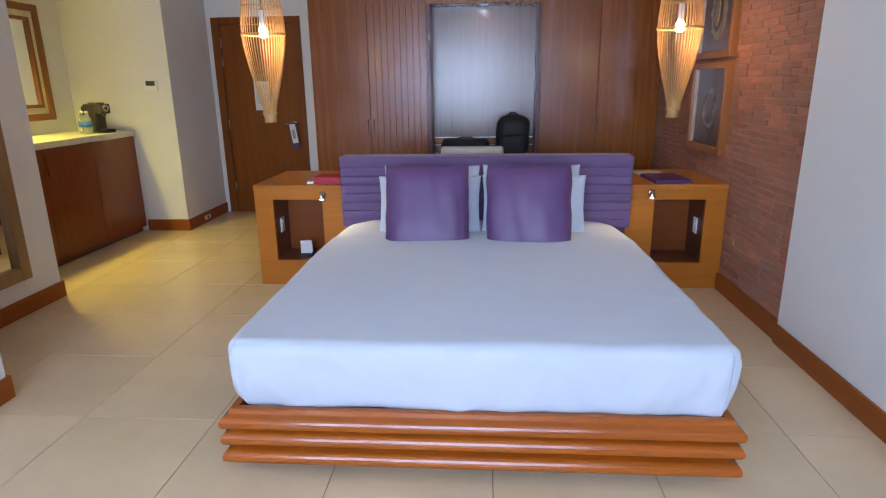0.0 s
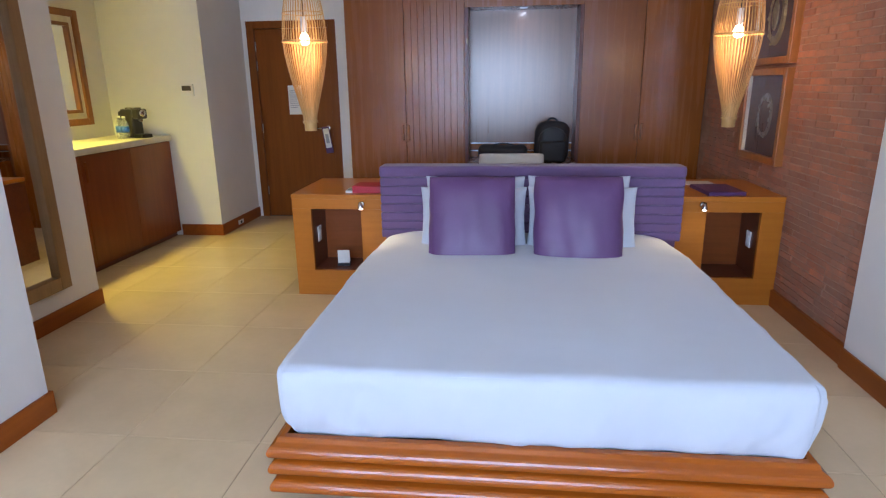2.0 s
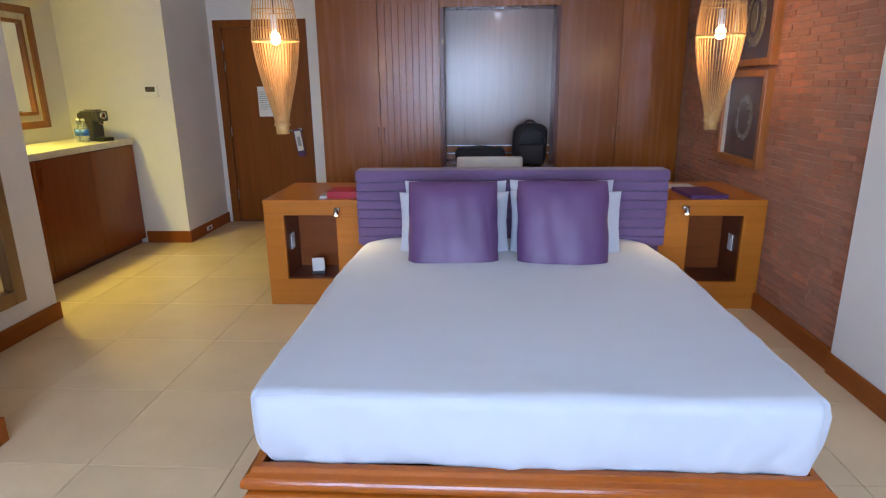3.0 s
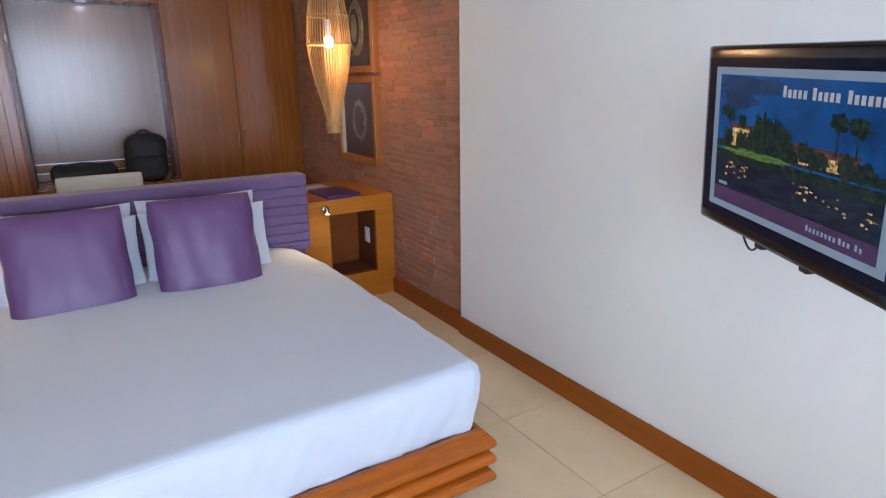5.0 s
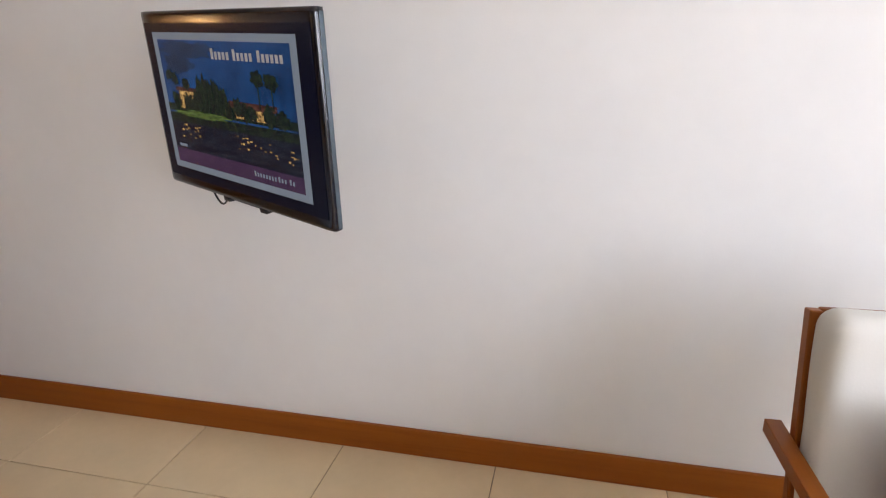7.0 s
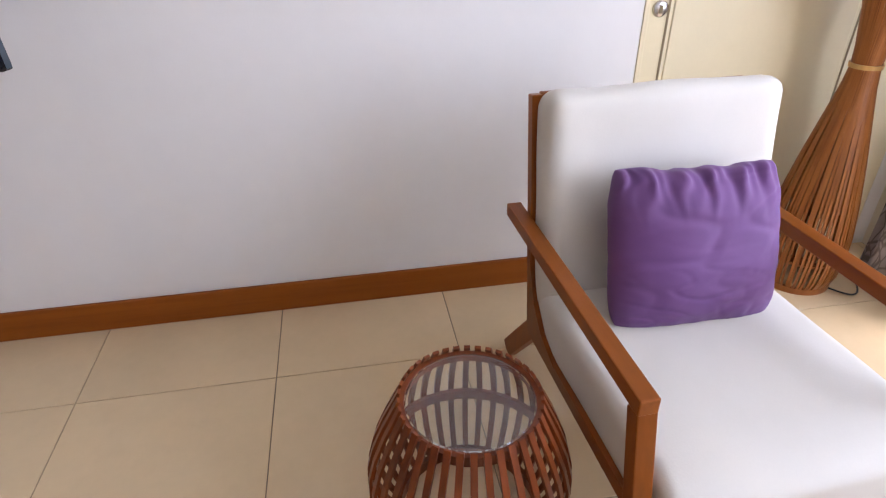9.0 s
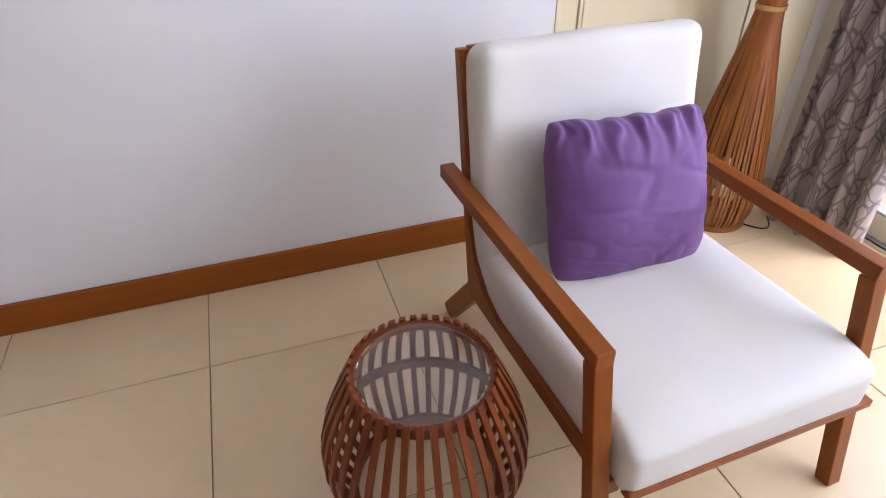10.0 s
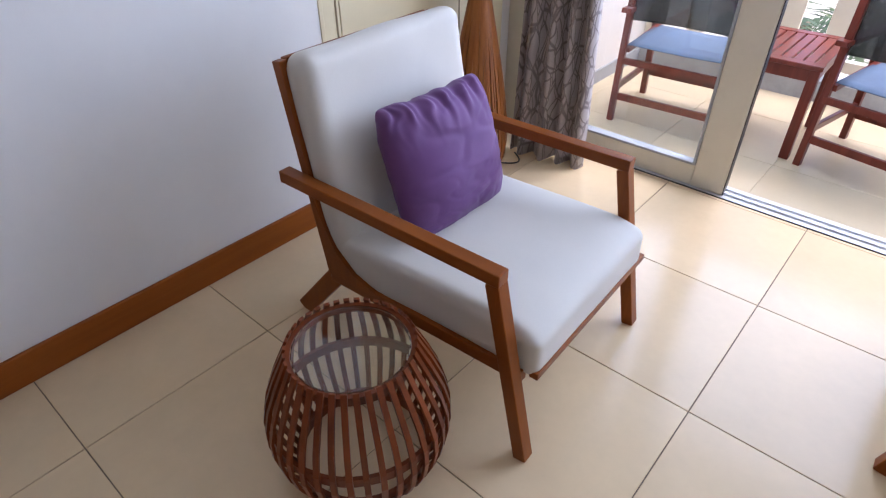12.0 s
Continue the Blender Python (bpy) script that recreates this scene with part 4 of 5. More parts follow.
# two lines of lettering as plain bars
for x0, count in ((0.455, 5), (0.62, 5), (0.79, 6)):
    for k in range(count):
        flat("title_bar", x0 + k * 0.029, 0.872, x0 + k * 0.029 + 0.019, 0.926 if k else 0.948, WORDS, 6)
for x0, count in ((0.66, 8), (0.83, 3), (0.905, 2)):
    for k in range(count):
        flat("caption_bar", x0 + k * 0.0205, 0.045, x0 + k * 0.0205 + 0.012, 0.075 if k else 0.085, BORDER, 6)
flat("caption_bar", 0.04, 0.14, 0.11, 0.165, BORDER, 6)
part("mount_rail", box(-0.13, 0.002, -0.016, 0.10, 0.018, -0.004, 0.003), BLACK, tv)
for x in (-0.12, 0.07):
    part("mount_lug", rounded((0.035, 0.03, 0.022), 0.008, (4, 4, 4)), BLACK, tv).location = (x, 0.010, -0.014)
part("cable", tube([(-0.23 + 0.012 * k, 0.012, 0.002 - 0.048 * math.sin(math.pi * k / 9)) for k in range(10)], 0.0032), BLACK, tv)
arm_end = tv.matrix_basis.inverted() @ Vector((-0.002, 1.36, 1.28))
part("wall_arm", beam((0, 0.06, 0.235), arm_end, 0.05, 0.04), BLACK, tv)
part("wall_plate", beam(arm_end - Vector((0, 0, 0.12)), arm_end + Vector((0, 0, 0.12)), 0.10, 0.02), BLACK, tv)

# ---- wardrobe ----


def wardrobe_unit(x0, x1, seams, grooved, handles, label):
    ob = thing("wardrobe", pose(x0, WARD_Y, 0), label, "wardrobe", "built-in wardrobes")
    w = x1 - x0
    part("carcass", box(0, 0.024, 0, w, 0.70, 2.70), WARD, ob)
    xs = [0] + [s - x0 for s in seams] + [w]
    for k, (a, b) in enumerate(zip(xs, xs[1:])):
        door = part("door", box(a + 0.002, 0, 0.08, b - 0.002, 0.022, 2.68, 0.002), WARD, ob)
        if k in grooved:
            n = 9
            step = (b - a - 0.02) / n
            for i in range(n):
                part("batten", box(a + 0.01 + i * step + 0.0012, -0.006, 0.10, a + 0.01 + (i + 1) * step - 0.0012, 0.0005, 2.66, 0.002, 1), WARD, door)
    for hx in handles:
        part("handle", box(hx - x0 - 0.008, -0.028, 0.93, hx - x0 + 0.008, -0.002, 1.075, 0.004), FRAME_WOOD, ob, "slim wooden pull handle")
    return ob


wardrobe_unit(-3.28, -2.155, (-2.722,), (1,), (-2.752, -2.695), "dark brown wooden wardrobe with one grooved door")
wardrobe_unit(-1.085, 0.020, (-0.545,), (), (-0.572, -0.518), "dark brown wooden wardrobe with two plain doors")
niche = thing("luggage_niche", pose(-1.62, WARD_Y, 0), "dark lacquered wardrobe niche with drawers and shelf", "niche")
part("back", box(-0.535, 0.30, 0, 0.535, 0.33, 2.12), NICHE, niche, "glossy brown lacquered back panel")
part("header", box(-0.534, 0.0, 2.12, 0.534, 0.33, 2.70, 0.003), WARD, niche)
# cheeks in the darker wood, the niche's shade being in their colour
for s in (-1, 1):
    a, b = sorted((s * 0.534, s * 0.505))
    part("cheek", box(a, 0.004, 0, b, 0.30, 2.12), SHADE_WOOD, niche)
part("shelf", box(-0.505, -0.28, 0.70, 0.505, 0.30, 0.735, 0.004), WARD, niche)
for z in (0.735, 0.81):
    d = part("drawer", box(-0.50, 0.26, z + 0.004, 0.50, 0.298, z + 0.071, 0.003), WARD, niche)
    part("metal_strip", box(-0.50, 0.252, z + 0.064, 0.50, 0.262, z + 0.071), ALUMINIUM, d)
part("niche_light", box(-0.035, 0.10, 2.112, 0.035, 0.16, 2.1195, 0.002), ALUMINIUM, niche)
part("leg_panel", box(-0.505, -0.26, 0, -0.47, 0.25, 0.70), WARD, niche)
part("leg_panel", box(0.47, -0.26, 0, 0.505, 0.25, 0.70), WARD, niche)
rod = thing("wall_hook", pose(-2.13, WARD_Y - 0.002, 1.80), "small metal latch on the wardrobe edge", "hook")
part("plate", box(-0.007, -0.010, 0, 0.007, 0, 0.055, 0.003), GOLD, rod)
part("catch", box(-0.012, -0.016, 0.02, 0.004, -0.0102, 0.035, 0.002), GOLD, rod)

pack = thing("backpack", pose(-1.34, 5.93, 0.735), "black nylon backpack standing on the shelf", "backpack")
bm = rounded((0.31, 0.20, 0.37), 0.085, (14, 10, 16), 0.012, 6.0, 2.0)
part("body", bm, BLACK_CLOTH, pack, smooth=True).location.z = 0.185
part("front_pocket", rounded((0.24, 0.07, 0.19), 0.03, (10, 6, 10), 0.006, 8.0), BLACK_CLOTH, pack, smooth=True).location = (0, -0.115, 0.11)
part("zip", tube([(0.13 * math.cos(a), -0.095, 0.20 + 0.13 * math.sin(a)) for a in [math.pi * k / 12 for k in range(13)]], 0.004), BLACK, pack)
part("carry_loop", tube([(0.05 * math.cos(a), 0.02, 0.36 + 0.04 * math.sin(a)) for a in [math.pi * k / 8 for k in range(9)]], 0.008), BLACK_CLOTH, pack)
bag = thing("duffel_bag", pose(-1.79, 5.95, 0.735), "low black soft bag on the shelf", "bag")
part("body", rounded((0.46, 0.24, 0.155), 0.06, (16, 10, 8), 0.014, 6.0, 5.0), BLACK_CLOTH, bag, smooth=True).location.z = 0.08
part("handle", tube([(0.12 * math.cos(a), -0.03, 0.14 + 0.035 * math.sin(a)) for a in [math.pi * k / 8 for k in range(9)]], 0.008), BLACK_CLOTH, bag)

dchair = thing("desk_chair", pose(-1.715, 5.32, 0), "desk chair with a low cream upholstered back", "chair")
part("backrest", rounded((0.54, 0.06, 0.42), 0.022, (12, 4, 10)), CREAM, dchair, smooth=True).location = (0, 0, 0.675)
part("seat", rounded((0.50, 0.48, 0.08), 0.03, (10, 10, 5)), CREAM, dchair, smooth=True).location = (0, -0.26, 0.44)
for x in (-0.22, 0.22):
    for y in (-0.46, -0.02):
        part("leg", beam((x, y, 0), (x, y, 0.41), 0.035, 0.035), WARD, dchair)

# ---- counter with mirror ----
cab = thing("counter_cabinet", pose(-5.04, 3.93, 0), "dark red-brown wooden cabinet under the counter", "cabinet")
part("body", box(-0.57, 0.0, 0.05, -0.022, 1.915, 0.955), COUNTER_WOOD, cab)
# set-back plinth coloured dark for the shade below the doors
part("plinth", box(-0.55, 0.0, 0, -0.05, 1.915, 0.05), SHADE_WOOD, cab)
for a, b, hy in ((0.005, 0.640, 0.60), (0.644, 1.272, 0.685), (1.276, 1.912, None)):
    door = part("door", box(-0.022, a, 0.055, 0, b, 0.950, 0.002), COUNTER_WOOD, cab)
    if hy:
        part("handle", box(0.0, hy - 0.010, 0.74, 0.020, hy + 0.010, 0.90, 0.004), COUNTER_WOOD, door)
top = tagged(part("countertop", box(-5.615, 3.93, 0.957, -5.02, 5.852, 1.010, 0.004), STONE_TOP, None, "pale beige stone worktop on the cabinet"), category="countertop")


def wall_mirror(name, x, y0, y1, z0, z1, b, mat, label, double=False):
    ob = thing(name, pose(x, (y0 + y1) / 2, z0), label, "mirror")
    w, h = (y1 - y0) / 2, z1 - z0
    for s in (-1, 1):
        a0, a1 = sorted((s * w, s * (w - b)))
        part("frame_side", box(0.001, a0, 0, 0.045, a1, h, 0.005), mat, ob)
    for z in (0, h - b):
        part("frame_rail", box(0.001, -w + b, z, 0.044, w - b, z + b, 0.005), mat, ob)
    g = b
    if double:
        for s in (-1, 1):
            a0, a1 = sorted((s * (w - b), s * (w - b - 0.05)))
            part("inner_mount", box(0.001, a0, b, 0.022, a1, h - b), STONE_TOP, ob)
            a0, a1 = sorted((s * (w - b - 0.05), s * (w - b - 0.08)))
            part("inner_frame", box(0.001, a0, b + 0.05, 0.034, a1, h - b - 0.05, 0.003), mat, ob)
        for z in (b, h - b - 0.05):
            part("inner_mount", box(0.001, -w + b + 0.05, z, 0.022, w - b - 0.05, z + 0.05), STONE_TOP, ob)
        for z in (b + 0.05, h - b - 0.08):
            part("inner_frame", box(0.001, -w + b + 0.08, z, 0.034, w - b - 0.08, z + 0.03, 0.003), mat, ob)
        g = b + 0.08
    part("glass", box(0.001, -w + g, g, 0.012, w - g, h - g), MIRROR, ob, "silvered mirror glass")
    return ob


wall_mirror("wall_mirror", -5.62, 4.35, 5.55, 1.135, 2.125, 0.06, DARK_FRAME, "wood-framed mirror with pale mount over the counter", True)
wall_mirror("standing_mirror", -4.56, 2.70, 3.63, 0.235, 2.15, 0.085, MIRROR_FRAME, "full-length mirror in a wide brown wooden frame")

thermo = thing("thermostat", pose(-4.80, 5.87, 1.43), "white wall thermostat with a dark display", "thermostat")
part("body", box(-0.065, -0.022, -0.055, 0.065, 0, 0.055, 0.004), WHITE_PLASTIC, thermo)
part("display", box(-0.045, -0.0235, -0.005, 0.045, -0.0225, 0.04), DARK_GREY, thermo)
part("button", box(-0.03, -0.025, -0.04, 0.03, -0.0225, -0.02, 0.001), WHITE_PLASTIC, thermo)
sock = thing("wall_socket", pose(-4.593, 6.25, 0.055, 0, 0, 90), "small white socket on the skirting board", "socket")
part("plate", box(-0.06, -0.008, -0.022, 0.06, 0, 0.022, 0.003), WHITE_PLASTIC, sock)
part("outlet", box(-0.02, -0.010, -0.012, 0.02, -0.008, 0.012, 0.001), BLACK, sock)

brew = thing("coffee_machine", pose(-5.235, 5.60, 1.010, 0, 0, 68), "small black coffee machine on the counter", "coffee machine")
part("body", box(-0.055, -0.08, 0.0, 0.055, 0.10, 0.26, 0.02), DARK_GREY, brew)
part("spout_head", box(-0.052, -0.16, 0.17, 0.052, -0.075, 0.262, 0.015), DARK_GREY, brew)
ring_bm = lathe([(0, 0.010), (0.026, 0.010), (0.032, 0.004), (0.032, 0.0), (0, 0.0)], 24)
bmesh.ops.transform(ring_bm, matrix=pose(0, -0.160, 0.222, 90, 0, 0), verts=ring_bm.verts)
part("control_ring", ring_bm, CHROME, brew, smooth=True)
part("spout", box(-0.018, -0.135, 0.145, 0.018, -0.10, 0.1705, 0.005), CHROME, brew)
part("lever", box(-0.04, -0.10, 0.262, 0.04, 0.03, 0.274, 0.005), CHROME, brew)
part("drip_tray", box(-0.055, -0.19, 0, 0.055, -0.075, 0.035, 0.008), BLACK, brew)
part("water_tank", box(-0.04, 0.10, 0.04, 0.04, 0.14, 0.24, 0.01), BLACK, brew)


def bottle(x, y):
    ob = thing("water_bottle", pose(x, y, 1.010), "clear plastic water bottle with a blue label", "bottle", "water bottles")
    part("body", lathe([(0, 0.002), (0.031, 0.0), (0.035, 0.02), (0.035, 0.045), (0.033, 0.05), (0.035, 0.055), (0.035, 0.12), (0.030, 0.145), (0.013, 0.170), (0.013, 0.185), (0, 0.185)], 24), WATER_PLASTIC, ob, smooth=True)
    part("label", lathe([(0.0352, 0.058), (0.0360, 0.058), (0.0360, 0.112), (0.0352, 0.112)], 24), BOTTLE_BLUE, ob, smooth=True)
    part("cap", lathe([(0, 0.202), (0.014, 0.202), (0.0155, 0.183), (0, 0.183)], 20), WHITE_PLASTIC, ob, smooth=True)


bottle(-5.205, 5.43)
bottle(-5.275, 5.465)
cups = thing("cup_rack", pose(-5.34, 5.60, 1.010), "small black capsule holder beside the bottles", "holder")
part("post", box(-0.03, -0.03, 0, 0.03, 0.03, 0.20, 0.01), BLACK, cups)
tap = thing("faucet", pose(-5.42, 4.62, 1.010), "low chrome faucet on the counter", "faucet")
part("spout", tube([(0, 0, 0), (0, 0, 0.08), (0.02, 0, 0.10), (0.10, 0, 0.10)], 0.012, 10), CHROME, tap, smooth=True)

# ---- armchair ----
chair = thing("armchair", pose(-0.85, -0.483, 0, 0, 0, 2.1), "wooden open-arm lounge chair with cream upholstery", "armchair", "lounge seats")
for s in (1, -1):
    y = 0.333 * s
    part("armrest", beam((0.425, y, 0.567), (-0.328, y, 0.567), 0.040, 0.036, 0.003), CHAIR_WOOD, chair)
    part("front_leg", beam((-0.309, y * 0.9995, 0.549), (-0.430, y, 0.0), 0.038, 0.040, 0.003, (0, 1, 0)), CHAIR_WOOD_Z, chair)
    yi = 0.298 * s
    part("back_post", beam((0.408, yi, 0.889), (0.300, yi, 0.235), 0.028, 0.034, 0.003), CHAIR_WOOD_Z, chair)
    part("rear_leg", beam((0.285, yi, 0.250), (0.490, yi, 0.0), 0.0265, 0.060, 0.003), CHAIR_WOOD_Z, chair)
    gusset = bmesh.new()
    flat_side = [(0.357, 0.540), (0.312, 0.250), (0.10, 0.262), (0.205, 0.292), (0.270, 0.345), (0.312, 0.430)]
    rims = [[gusset.verts.new((u, yi + dy, v)) for u, v in flat_side] for dy in (0.0013 * s, 0.0157 * s)]
    for a in range(6):
        gusset.faces.new((rims[0][a], rims[0][(a + 1) % 6], rims[1][(a + 1) % 6], rims[1][a]))
    for rim in rims:
        gusset.faces.new(rim)
    part("corner_gusset", gusset, CHAIR_WOOD_Z, chair)
    part("seat_rail", beam((0.31, yi, 0.240), (-0.385, yi, 0.261), 0.0295, 0.042, 0.003), CHAIR_WOOD, chair)
part("front_rail", beam((-0.410, -0.344, 0.268), (-0.410, 0.293, 0.270), 0.026, 0.022, 0.003), CHAIR_WOOD, chair)
part("rear_rail", beam((0.30, -0.284, 0.25), (0.30, 0.284, 0.25), 0.03, 0.04, 0.003), CHAIR_WOOD, chair)
part("top_rail", beam((0.415, -0.284, 0.879), (0.415, 0.284, 0.879), 0.016, 0.024, 0.003), CHAIR_WOOD, chair)
part("back_panel", beam((0.404, 0, 0.86), (0.312, 0, 0.28), 0.56, 0.012, 0, (1, 0, 0)), CREAM, chair)
seat = rounded((0.738, 0.622, 0.150), 0.030, (40, 40, 14), 0.003, 4.0, 1.0, 0.014)
for v in seat.verts:
    # the top falls away towards the front edge, and sags where one sits
    if v.co.z > 0:
        v.co.z -= 0.030 * v.co.z / 0.075 * max(0.0, (-0.25 - v.co.x) / 0.122) ** 2
        v.co.z -= 0.008 * math.exp(-((v.co.x - 0.02) / 0.20) ** 2 - (v.co.y / 0.19) ** 2)
bmesh.ops.transform(seat, matrix=pose(-0.0495, -0.012, 0.3250, 0, 1.2, 0), verts=seat.verts)
part("seat_cushion", seat, CREAM, chair, "cream seat cushion", smooth=True)
back = rounded((0.105, 0.648, 0.60), 0.046, (14, 36, 36), 0.006, 4.5, 2.0)
bmesh.ops.transform(back, matrix=pose(0.318, -0.021, 0.612, 0, 9.4, 0), verts=back.verts)
part("back_cushion", back, CREAM, chair, "cream back cushion", smooth=True)
# the matching chair opposite, by the open terrace door
copy_thing(chair, pose(-2.455, -1.095, 0, 0, 0, 181))

lean = Matrix(((-0.03, 0.38, -0.92, -0.715), (-1, 0.0, 0.03, -0.512), (-0.06, 0.92, 0.38, 0.574), (0, 0, 0, 1)))
pillow("cushion", 0.452, 0.425, 0.17, lean, LILAC, "purple cotton cushion leaning on the armchair", "cushion", "", 31.0, 0.021)

# ---- basket table ----
table = thing("basket_table", pose(-0.953, 0.098, 0), "round basket side table of dark slats with glass top", "side table")
bprof = [(0.170, 0.0), (0.200, 0.045), (0.221, 0.10), (0.231, 0.16), (0.229, 0.21), (0.214, 0.27), (0.188, 0.335), (0.163, 0.388), (0.152, 0.412)]
slat = part("slat", strip(bprof, 0.0145, 0.007), BASKET_WOOD, table)
for k in range(1, 38):
    again(slat, pose(0, 0, 0, 0, 0, 360 * k / 38), table)
part("top_hoop", ring(0.1475, 0.386, 0.012, 0.026, 48), BASKET_WOOD, table)
part("middle_hoop", ring(0.218, 0.19, 0.010, 0.028, 48), BASKET_WOOD, table)
part("bottom_hoop", ring(0.172, 0.022, 0.012, 0.035, 48), BASKET_WOOD, table)
pane = part("glass_top", lathe([(0, 0.391), (0.138, 0.391), (0.1405, 0.394), (0.1405, 0.398), (0.138, 0.401), (0, 0.401)], 48), TABLE_GLASS, table, "round clear glass top")
pane.visible_shadow = False

# ---- reed floor lamp ----
vase = thing("floor_lamp", pose(-0.172, -1.366, 0), "tall hourglass floor lamp woven from orange reeds", "floor lamp")
vprof = [(0.122, 0.012), (0.140, 0.06), (0.147, 0.13), (0.143, 0.22), (0.126, 0.35), (0.102, 0.49), (0.074, 0.63), (0.050, 0.75), (0.041, 0.82), (0.046, 0.88), (0.062, 0.99), (0.086, 1.11), (0.104, 1.25), (0.106, 1.39), (0.088, 1.51)]
stem = part("reed", strip(vprof, 0.0088, 0.005), REED, vase)
random.seed(11)
for k in range(1, 62):
    again(stem, pose(0, 0, 0, 0, 0, 360 * k / 62 + random.uniform(-2.2, 2.2)), vase)
part("base_hoop", ring(0.124, 0.012, 0.014, 0.024), REED, vase)
part("inner_hoop", ring(0.138, 0.13, 0.006, 0.010), REED, vase)
part("waist_tie", ring(0.046, 0.82, 0.008, 0.014), BAMBOO, vase)
part("top_hoop", ring(0.088, 1.51, 0.010, 0.014), REED, vase)
part("liner", lathe([(0.0, 0.30), (0.080, 0.30), (0.105, 0.36), (0.060, 0.62), (0.026, 0.81), (0.040, 0.98), (0.080, 1.25), (0.07, 1.49)], 24), REED, vase, smooth=True)
part("cord", tube([(-0.09 - 0.07 * math.sin(math.pi * k / 14), -0.07 - 0.010 * k, 0.005) for k in range(15)], 0.0035), BLACK, vase)

# ---- curtain ----


def drape(name, a, b, folds, amp, z0, z1, label):
    bm = bmesh.new()
    uv = bm.loops.layers.uv.new("UVMap")
    nu, nv = folds * 12, 16
    a, b = Vector(a), Vector(b)
    d = (b - a).normalized()
    side = Vector((-d.y, d.x))
    rows, run = [], [0.0]
    for j in range(nv + 1):
        z = z0 + (z1 - z0) * j / nv
        spread = 1.0 + 0.34 * (1 - j / nv) ** 1.5
        row = []
        for i in range(nu + 1):
            u = i / nu
            ph = 2 * math.pi * folds * u
            wave = amp * math.sin(ph + 0.5 * math.sin(u * 9)) * (0.8 + 0.35 * noise.noise(Vector((u * 5, z, 1)))) + 0.012 * noise.noise(Vector((u * 16, z * 2, 4)))
            p = a.lerp(b, 0.5 + (u - 0.5) * spread) + side * wave
            row.append(bm.verts.new((p.x, p.y, z + (0.004 * math.sin(ph * 0.5) if j == 0 else 0))))
        rows.append(row)
    for i in range(nu):
        run.append(run[-1] + (rows[8][i + 1].co - rows[8][i].co).length)
    for j in range(nv):
        for i in range(nu):
            f = bm.faces.new((rows[j][i], rows[j][i + 1], rows[j + 1][i + 1], rows[j + 1][i]))
            for loop, (p, q) in zip(f.loops, ((i, j), (i + 1, j), (i + 1, j + 1), (i, j + 1))):
                loop[uv].uv = (run[p], z0 + (z1 - z0) * q / nv)
    ob = thing(name, pose(0, 0, 0), label, "curtain")
    cloth = part("cloth", bm, CURTAIN, ob, smooth=True)
    thick = cloth.modifiers.new("thickness", "SOLIDIFY")
    thick.thickness = 0.003
    return ob


curtain = drape("curtain", (-0.27, -1.60), (-0.55, -1.655), 4, 0.050, 0.005, 2.36, "heavy taupe curtain with dark leaf outlines, drawn aside")
part("rail", tube([(-3.7, -1.63, 2.375), (-0.1, -1.63, 2.375)], 0.012), WHITE_FRAME, curtain)
part("rail_bracket", box(-0.12, SOUTH + 0.001, 2.36, -0.10, -1.62, 2.39), WHITE_FRAME, curtain)

# ---- terrace furniture ----


def director_chair(m):
    ob = thing("folding_chair", m, "red-stained folding chair with blue canvas seat", "chair", "terrace chairs")
    # the back stands at y = 0, the seat runs to y = -0.50
    for x in (-0.295, 0.295):
        part("rear_leg", beam((x, 0.02, 0), (x, -0.02, 0.86), 0.035, 0.035), RED_WOOD, ob)
        part("front_leg", beam((x, -0.50, 0), (x, -0.46, 0.62), 0.035, 0.035), RED_WOOD, ob)
        part("armrest", beam((x, 0.06, 0.64), (x, -0.54, 0.62), 0.055, 0.025), RED_WOOD, ob)
        part("side_stretcher", beam((x, 0.01, 0.20), (x, -0.49, 0.20), 0.022, 0.035), RED_WOOD, ob)
        part("seat_bar", beam((x * 0.93, 0.0, 0.42), (x * 0.93, -0.48, 0.44), 0.03, 0.03), RED_WOOD, ob)
    for y in (0.012, -0.49):
        part("stretcher", beam((-0.295, y, 0.15), (0.295, y, 0.15), 0.022, 0.04), RED_WOOD, ob)
        part("upper_stretcher", beam((-0.295, y, 0.36), (0.295, y, 0.36), 0.022, 0.035), RED_WOOD, ob)
    canvas = bmesh.new()
    grid = [[canvas.verts.new((-0.275 + 0.55 * i / 10, -0.47 * j / 6, 0.452 - 0.006 * math.sin(math.pi * i / 10))) for j in range(7)] for i in range(11)]
    for i in range(10):
        for j in range(6):
            canvas.faces.new((grid[i][j], grid[i + 1][j], grid[i + 1][j + 1], grid[i][j + 1]))
    cloth = part("seat", canvas, BLUE_CANVAS, ob, "blue canvas seat", smooth=True)
    cloth.modifiers.new("thickness", "SOLIDIFY").thickness = 0.004
    backing = bmesh.new()
    grid = [[backing.verts.new((-0.295 + 0.59 * i / 10, -0.01 - 0.03 * math.sin(math.pi * i / 10) - 0.02 * j / 4, 0.58 + 0.28 * j / 4)) for j in range(5)] for i in range(11)]
    for i in range(10):
        for j in range(4):
            backing.faces.new((grid[i][j], grid[i + 1][j], grid[i + 1][j + 1], grid[i][j + 1]))
    cloth = part("backrest", backing, BLACK_MESH, ob, "black mesh backrest", smooth=True)
    cloth.modifiers.new("thickness", "SOLIDIFY").thickness = 0.004
    return ob


first = director_chair(pose(-0.610, -2.55, TERR, 0, 0, 4))
copy_thing(first, pose(-1.635, -2.60, TERR, 0, 0, -12))

